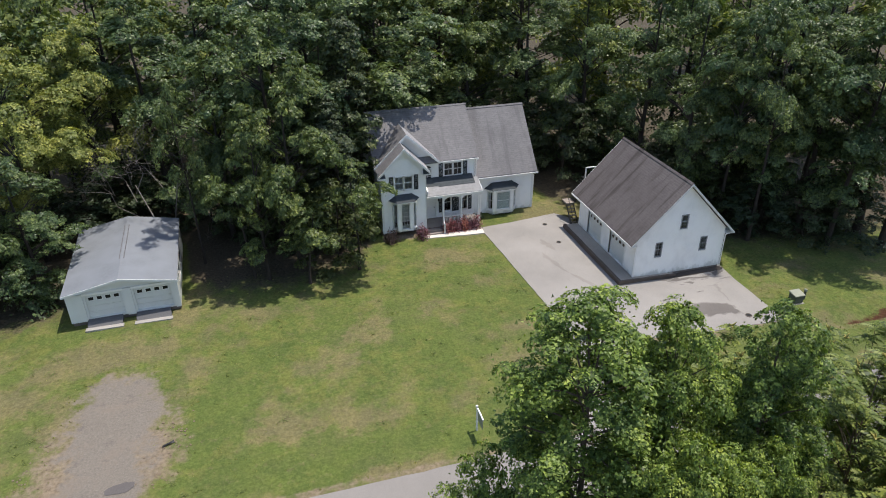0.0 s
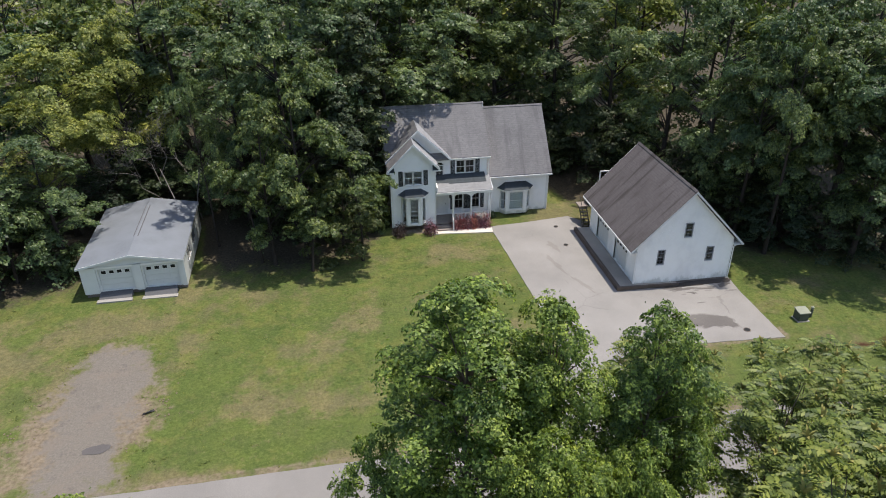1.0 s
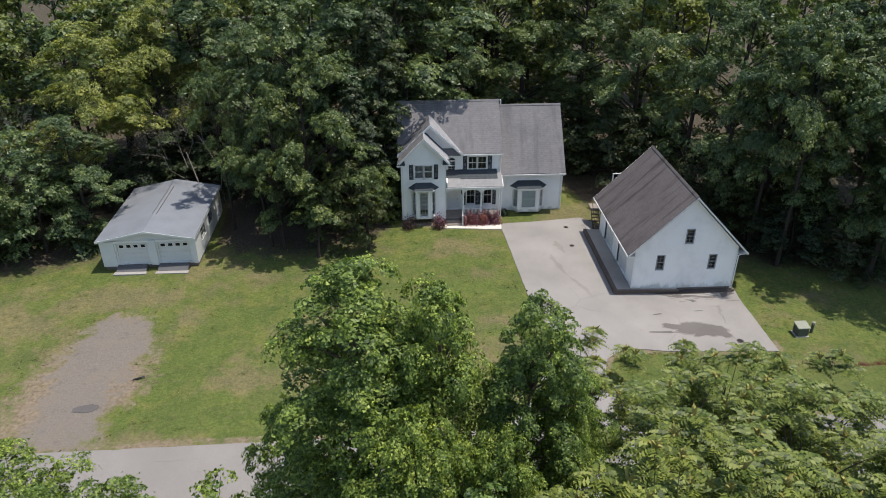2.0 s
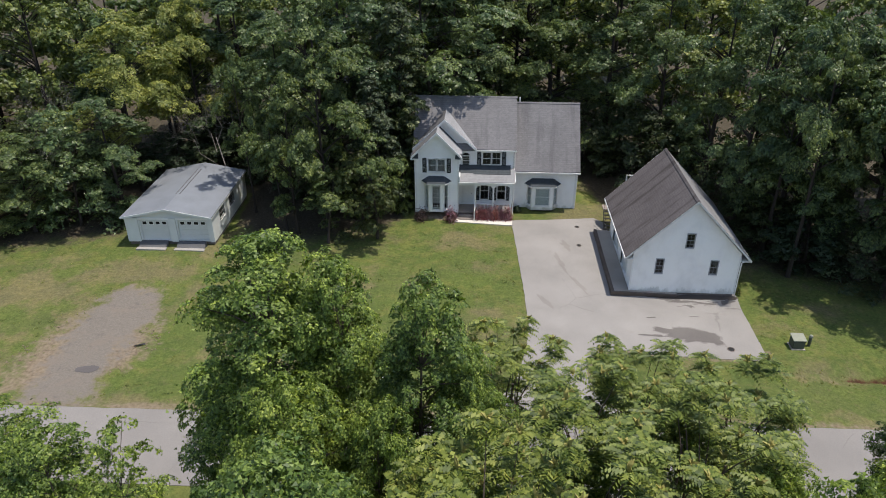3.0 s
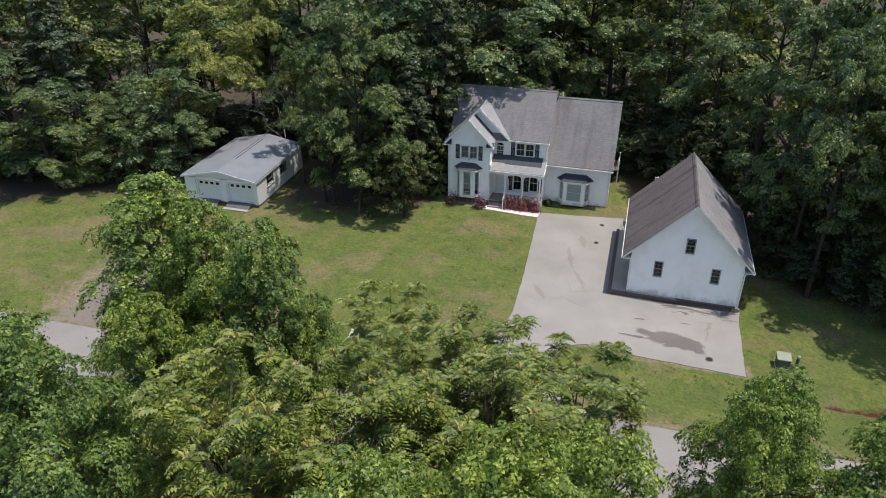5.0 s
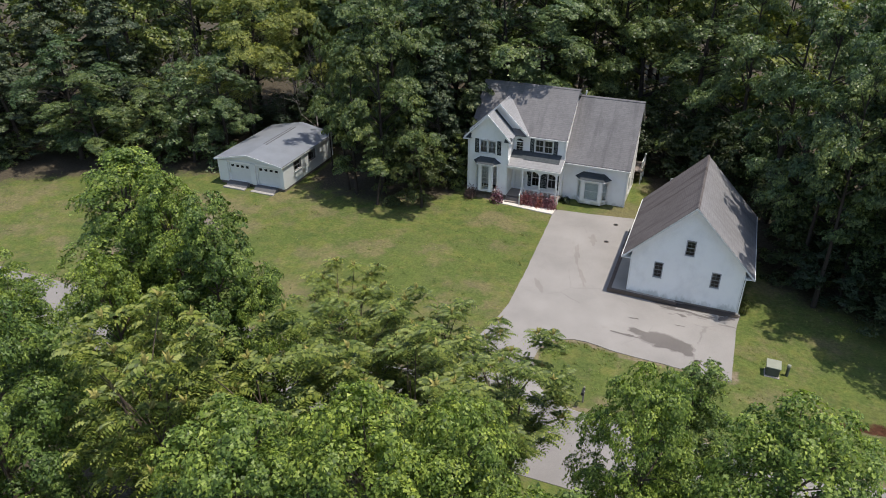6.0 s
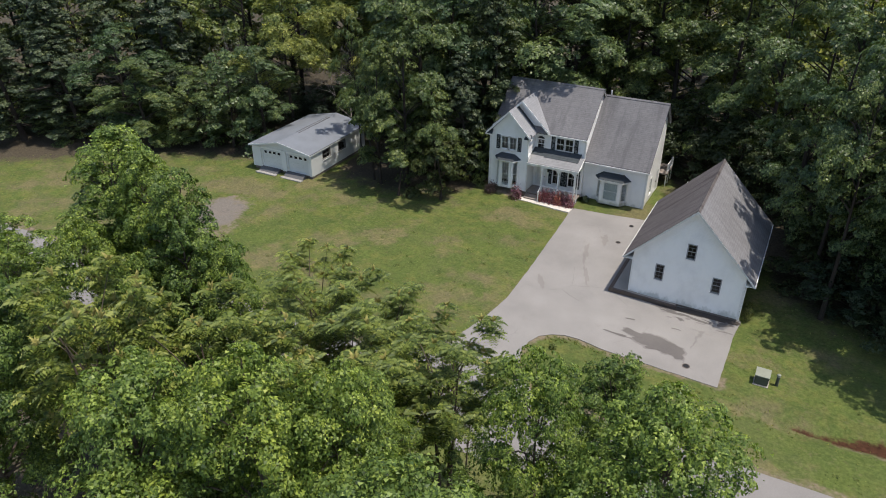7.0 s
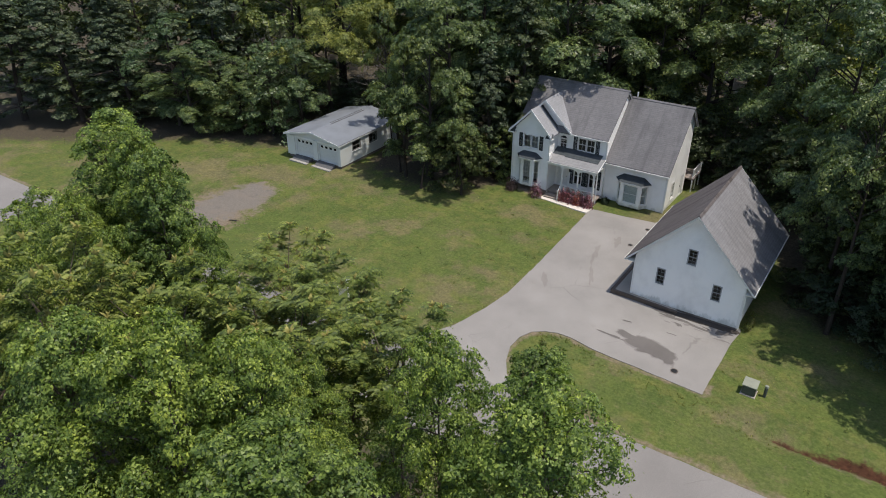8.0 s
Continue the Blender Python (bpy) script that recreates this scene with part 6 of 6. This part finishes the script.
def shrub(x, y, z, r, h, material, label, n=700, leaf=0.11, group="shrubs before the house"):
    ob = thing("shrub", pose(x, y, z), label, "shrub", group)
    d = RNG.normal(size=(n, 3))
    d /= np.linalg.norm(d, axis=1, keepdims=True)
    d[:, 2] = np.abs(d[:, 2])
    lump = 1 + 0.25 * np.sin(d[:, :1] * 7 + x) * np.cos(d[:, 1:2] * 6 + y)
    pos = d * RNG.uniform(0.5, 1.05, n)[:, None] * lump * np.array([r, r, h])
    crown = new("crown", leaves_mesh("crown", pos, d + RNG.normal(size=(n, 3)) * 0.5, leaf, 0.4, material))
    crown.parent = ob
    s = Shape()
    for k in range(6):
        a = k * 1.05
        s.tube([(x + 0.05 * math.cos(a), y + 0.05 * math.sin(a), z), (x + 0.55 * r * math.cos(a), y + 0.55 * r * math.sin(a), z + 0.7 * h)], [0.025, 0.01], 5)
    part("stems", s, M_BARK, ob)


for i in range(6):
    shrub(14.2 + i * 0.57, 55.32, 0.0, 0.52, 1.25 + 0.18 * (i % 2), M_LEAF_RED, "crimson-leaved rounded shrub before the porch")
shrub(11.75, 54.75, 0.1, 0.66, 1.4, M_LEAF_RED, "crimson-leaved rounded shrub beside the bay window")
shrub(9.0, 54.75, 0.1, 0.72, 1.25, M_LEAF_PLUM, "dark purple rounded shrub beside the bay window")
shrub(18.0, 57.2, 0.1, 0.4, 0.55, M_LEAF_SHRUB, "low dark shrub against the house wall")


def dead_tree(x, y, height, seed, label):
    ob = thing("bare_tree", pose(x, y, 0), label, "dead tree")
    rng = np.random.default_rng(seed)
    s = Shape()

    def grow(p, way, length, r, level):
        q = p + way * length
        mid = p.lerp(q, 0.5) + Vector(rng.normal(size=3).tolist()) * 0.13 * length
        s.tube([p, mid, q], [r, r * 0.8, r * 0.6], 5)
        if level:
            for _ in range(3):
                turn = (way + Vector(rng.normal(size=3).tolist()) * 0.55 + Vector((0, 0, 0.1))).normalized()
                grow(p.lerp(q, float(rng.uniform(0.45, 1.0))), turn, length * float(rng.uniform(0.55, 0.8)), r * 0.55, level - 1)

    grow(Vector((x, y, 0)), Vector((0.12, -0.1, 1)).normalized(), height * 0.5, 0.075, 5)
    part("trunk", s, M_DEADWOOD, ob, "bleached bare trunk and branches")


dead_tree(-12.6, 61.4, 11.5, 3, "bleached bare dead tree in the woods")
dead_tree(-25.0, 54.2, 11.5, 5, "bleached bare dead tree in the woods")
dead_tree(-9.2, 61.6, 11, 9, "bleached bare dead tree in the woods")


# ---- small growth and clods ----
def paved(x, y):
    return inside(DRIVE, x, y) or inside(GRAVEL, x, y) or (21 < y < 28.1 + 0.018 * (x - 4)) or (8.2 < x < 24 and y > 54.2) or (24.7 < x < 34.4 and 42.5 < y < 53.6) or (-16.5 < x < -8.6 and y > 47.4)


def grass_tufts():
    """Longer grass left standing: here and there on the lawn, thicker along edges."""
    rows = []
    for _ in range(9000):
        x, y = float(RNG.uniform(-48, 50)), float(RNG.uniform(28.3, 56))
        if y > along(TREELINE, x) + 2 or paved(x, y):
            continue
        edge = max(1 - abs(depth_in(DRIVE, x, y, 1.2) - 0.5) * 2 if 13 < x < 36 else 0, 1 - abs(depth_in(GRAVEL_SOIL, x, y, 1.2) - 0.5) * 2 if -19 < x < -5 and y < 45 else 0, 1 - smooth(28.2, 29.0, y))
        patch = noise.noise((x * 0.35, y * 0.35, 11))
        if RNG.uniform() < 0.16 + 0.5 * max(0.0, patch) + 0.18 * edge:
            rows.append((x, y, ground_height(x, y), 0.05 + 0.05 * max(0, patch) + 0.05 * edge))
    for _ in range(150):  # long grass along the ditch and on the verge by the drive
        u = RNG.uniform()
        x, y = (26 + 13 * u, 34.0 - 0.9 * u + RNG.normal() * 0.4) if RNG.uniform() < 0.6 else (22.6 + 4.2 * u, 34.6 + 0.4 * math.sin(u * 3) + RNG.normal() * 0.2)
        if not paved(x, y):
            rows.append((x, y, ground_height(x, y), RNG.uniform(0.05, 0.13)))
    v = []
    for x, y, z, h in rows:
        for _ in range(4):
            a, lean = RNG.uniform(0, 6.283), RNG.uniform(0.3, 1.0)
            px, py = x + RNG.uniform(-0.08, 0.08), y + RNG.uniform(-0.08, 0.08)
            w = 0.035
            v += [(px - w * math.sin(a), py + w * math.cos(a), z - 0.01), (px + w * math.sin(a), py - w * math.cos(a), z - 0.01), (px + lean * h * math.cos(a), py + lean * h * math.sin(a), z + h)]
    ob = new("grass_tufts", quads_mesh("grass_tufts", np.array(v), M_TUFT, 3))
    tagged(ob, "scattered tufts of longer grass on the lawn", "grass", kind="stuff")


def clods():
    """Crumbs of earth thrown up along both sides of the gravel patch."""
    s = Shape()
    for (a, b), (c, d), many in (((-16.3, 31.5), (-15.2, 36.5), 130), ((-8.6, 36.8), (-9.3, 31.0), 150), ((-9.0, 33.5), (-7.9, 34.5), 90)):
        for _ in range(many):
            u = RNG.uniform()
            x, y = a + (c - a) * u + RNG.normal() * 0.5, b + (d - b) * u + RNG.normal() * 0.5
            k = 0.015 + 0.06 * RNG.uniform() ** 3
            z = ground_height(x, y)
            pts = [(x + k * RNG.uniform(0.6, 1.2) * math.cos(q), y + k * RNG.uniform(0.6, 1.2) * math.sin(q), z - 0.01) for q in np.linspace(0, 5.2, 6)]
            s.prism(pts, (RNG.uniform(-0.02, 0.02), RNG.uniform(-0.02, 0.02), k * RNG.uniform(0.5, 0.9)))
    tagged(part("earth_clods", s, M_CLOD), "brown clods of earth beside the gravel", "earth", kind="stuff")


def weeds():
    """Low broad-leaved weeds in small dark patches over the lawn."""
    pos = []
    while len(pos) < 2400:
        x, y = float(RNG.uniform(-30, 46)), float(RNG.uniform(29, 55))
        keep = 0.15 + 0.85 * spot(x, y, 10, 43, 6, 6)
        if y > along(TREELINE, x) or paved(x, y) or RNG.uniform() > keep or noise.noise((x * 0.3, y * 0.3, 5)) < -0.05:
            continue
        r = float(RNG.uniform(0.07, 0.3))
        for _ in range(int(16 + 220 * r * r)):
            a, d = RNG.uniform(0, 6.283), r * abs(RNG.normal())
            px, py = x + d * math.cos(a) * 1.4, y + d * math.sin(a)
            if not paved(px, py):
                pos.append((px, py, ground_height(px, py) + 0.02 + 0.05 * RNG.uniform()))
    pos = np.array(pos)
    up = np.array([0, 0, 1.0]) + RNG.normal(size=pos.shape) * 0.45
    tagged(new("weeds", leaves_mesh("weeds", pos, up, 0.085, 0.4, M_WEED, 0.7, 3)), "low dark green weeds in patches on the lawn", "weeds", kind="stuff")


def scrap(x, y):
    s = Shape()
    for i in range(4):
        a = 0.5 * i
        s.prism([(x + 0.16 * i - 0.3, y + 0.08 * i - 0.12, 0.05 + 0.05 * math.sin(a * 2)), (x + 0.16 * i - 0.12, y + 0.08 * i - 0.06, 0.05 + 0.05 * math.sin(a * 2 + 1)), (x + 0.16 * i - 0.18, y + 0.08 * i + 0.1, 0.07), (x + 0.16 * i - 0.32, y + 0.08 * i + 0.02, 0.06)], (0, 0, 0.02))
    tagged(part("plastic_scrap", s, M_BLACK), "crumpled black plastic scrap beside the gravel", "scrap")


M_WEED = foliage("weed_leaves", (0.085, 0.118, 0.03), (0.13, 0.165, 0.046), (0.18, 0.205, 0.07), 0.35, 0.6, 0.0)
M_TUFT = foliage("grass_blades", (0.1, 0.125, 0.025), (0.16, 0.18, 0.045), (0.24, 0.23, 0.08), 0.25, 0.6, 0.0)
M_CLOD = plain("dry_earth", (0.17, 0.13, 0.092), 0.95, vary=0.35, scale=5)
grass_tufts()
clods()
weeds()
scrap(-8.76, 34.0)
for x, y, k in ((34.62, 43.5, 0.26), (34.75, 44.3, 0.34), (34.6, 45.6, 0.24)):
    shrub(x, y, 0.0, k, 1.6 * k, M_TUFT, "pale green weeds against the garage wall", 260, 0.08, "weeds beside the garage")
shrub(23.5, 33.75, 0.0, 0.3, 0.34, M_WEED, "low dark weeds on the grass verge", 240, 0.08, "weeds on the verge")


def mailbox(x, y):
    ob = thing("mailbox", pose(x, y, 0), "dark mailbox on a timber post beside the lane", "mailbox")
    part("post", Shape().box(x - 0.05, x + 0.05, y - 0.05, y + 0.05, 0.0, 1.2), M_DECK, ob, "weathered timber post", 0.008)
    part("arm", Shape().box(x - 0.04, x + 0.04, y - 0.55, y + 0.12, 0.92, 1.0), M_DECK, ob, "timber arm")
    pts = [(x - 0.09, y - 0.6, 1.0), (x + 0.09, y - 0.6, 1.0)]
    pts += [(x + 0.09 * math.cos(a), y - 0.6, 1.13 + 0.09 * math.sin(a)) for a in np.linspace(0, math.pi, 8)]
    box = part("box", Shape().prism(pts, (0, 0.5, 0)), M_BLACK, ob, "dark metal box with a rounded top")
    part("flap", Shape().box(x - 0.085, x + 0.085, y - 0.612, y - 0.602, 1.01, 1.17), M_BLACK, box)
    part("flag", Shape().box(x + 0.092, x + 0.1, y - 0.4, y - 0.25, 1.1, 1.16), M_TRIM, box)


mailbox(25.75, 29.3)
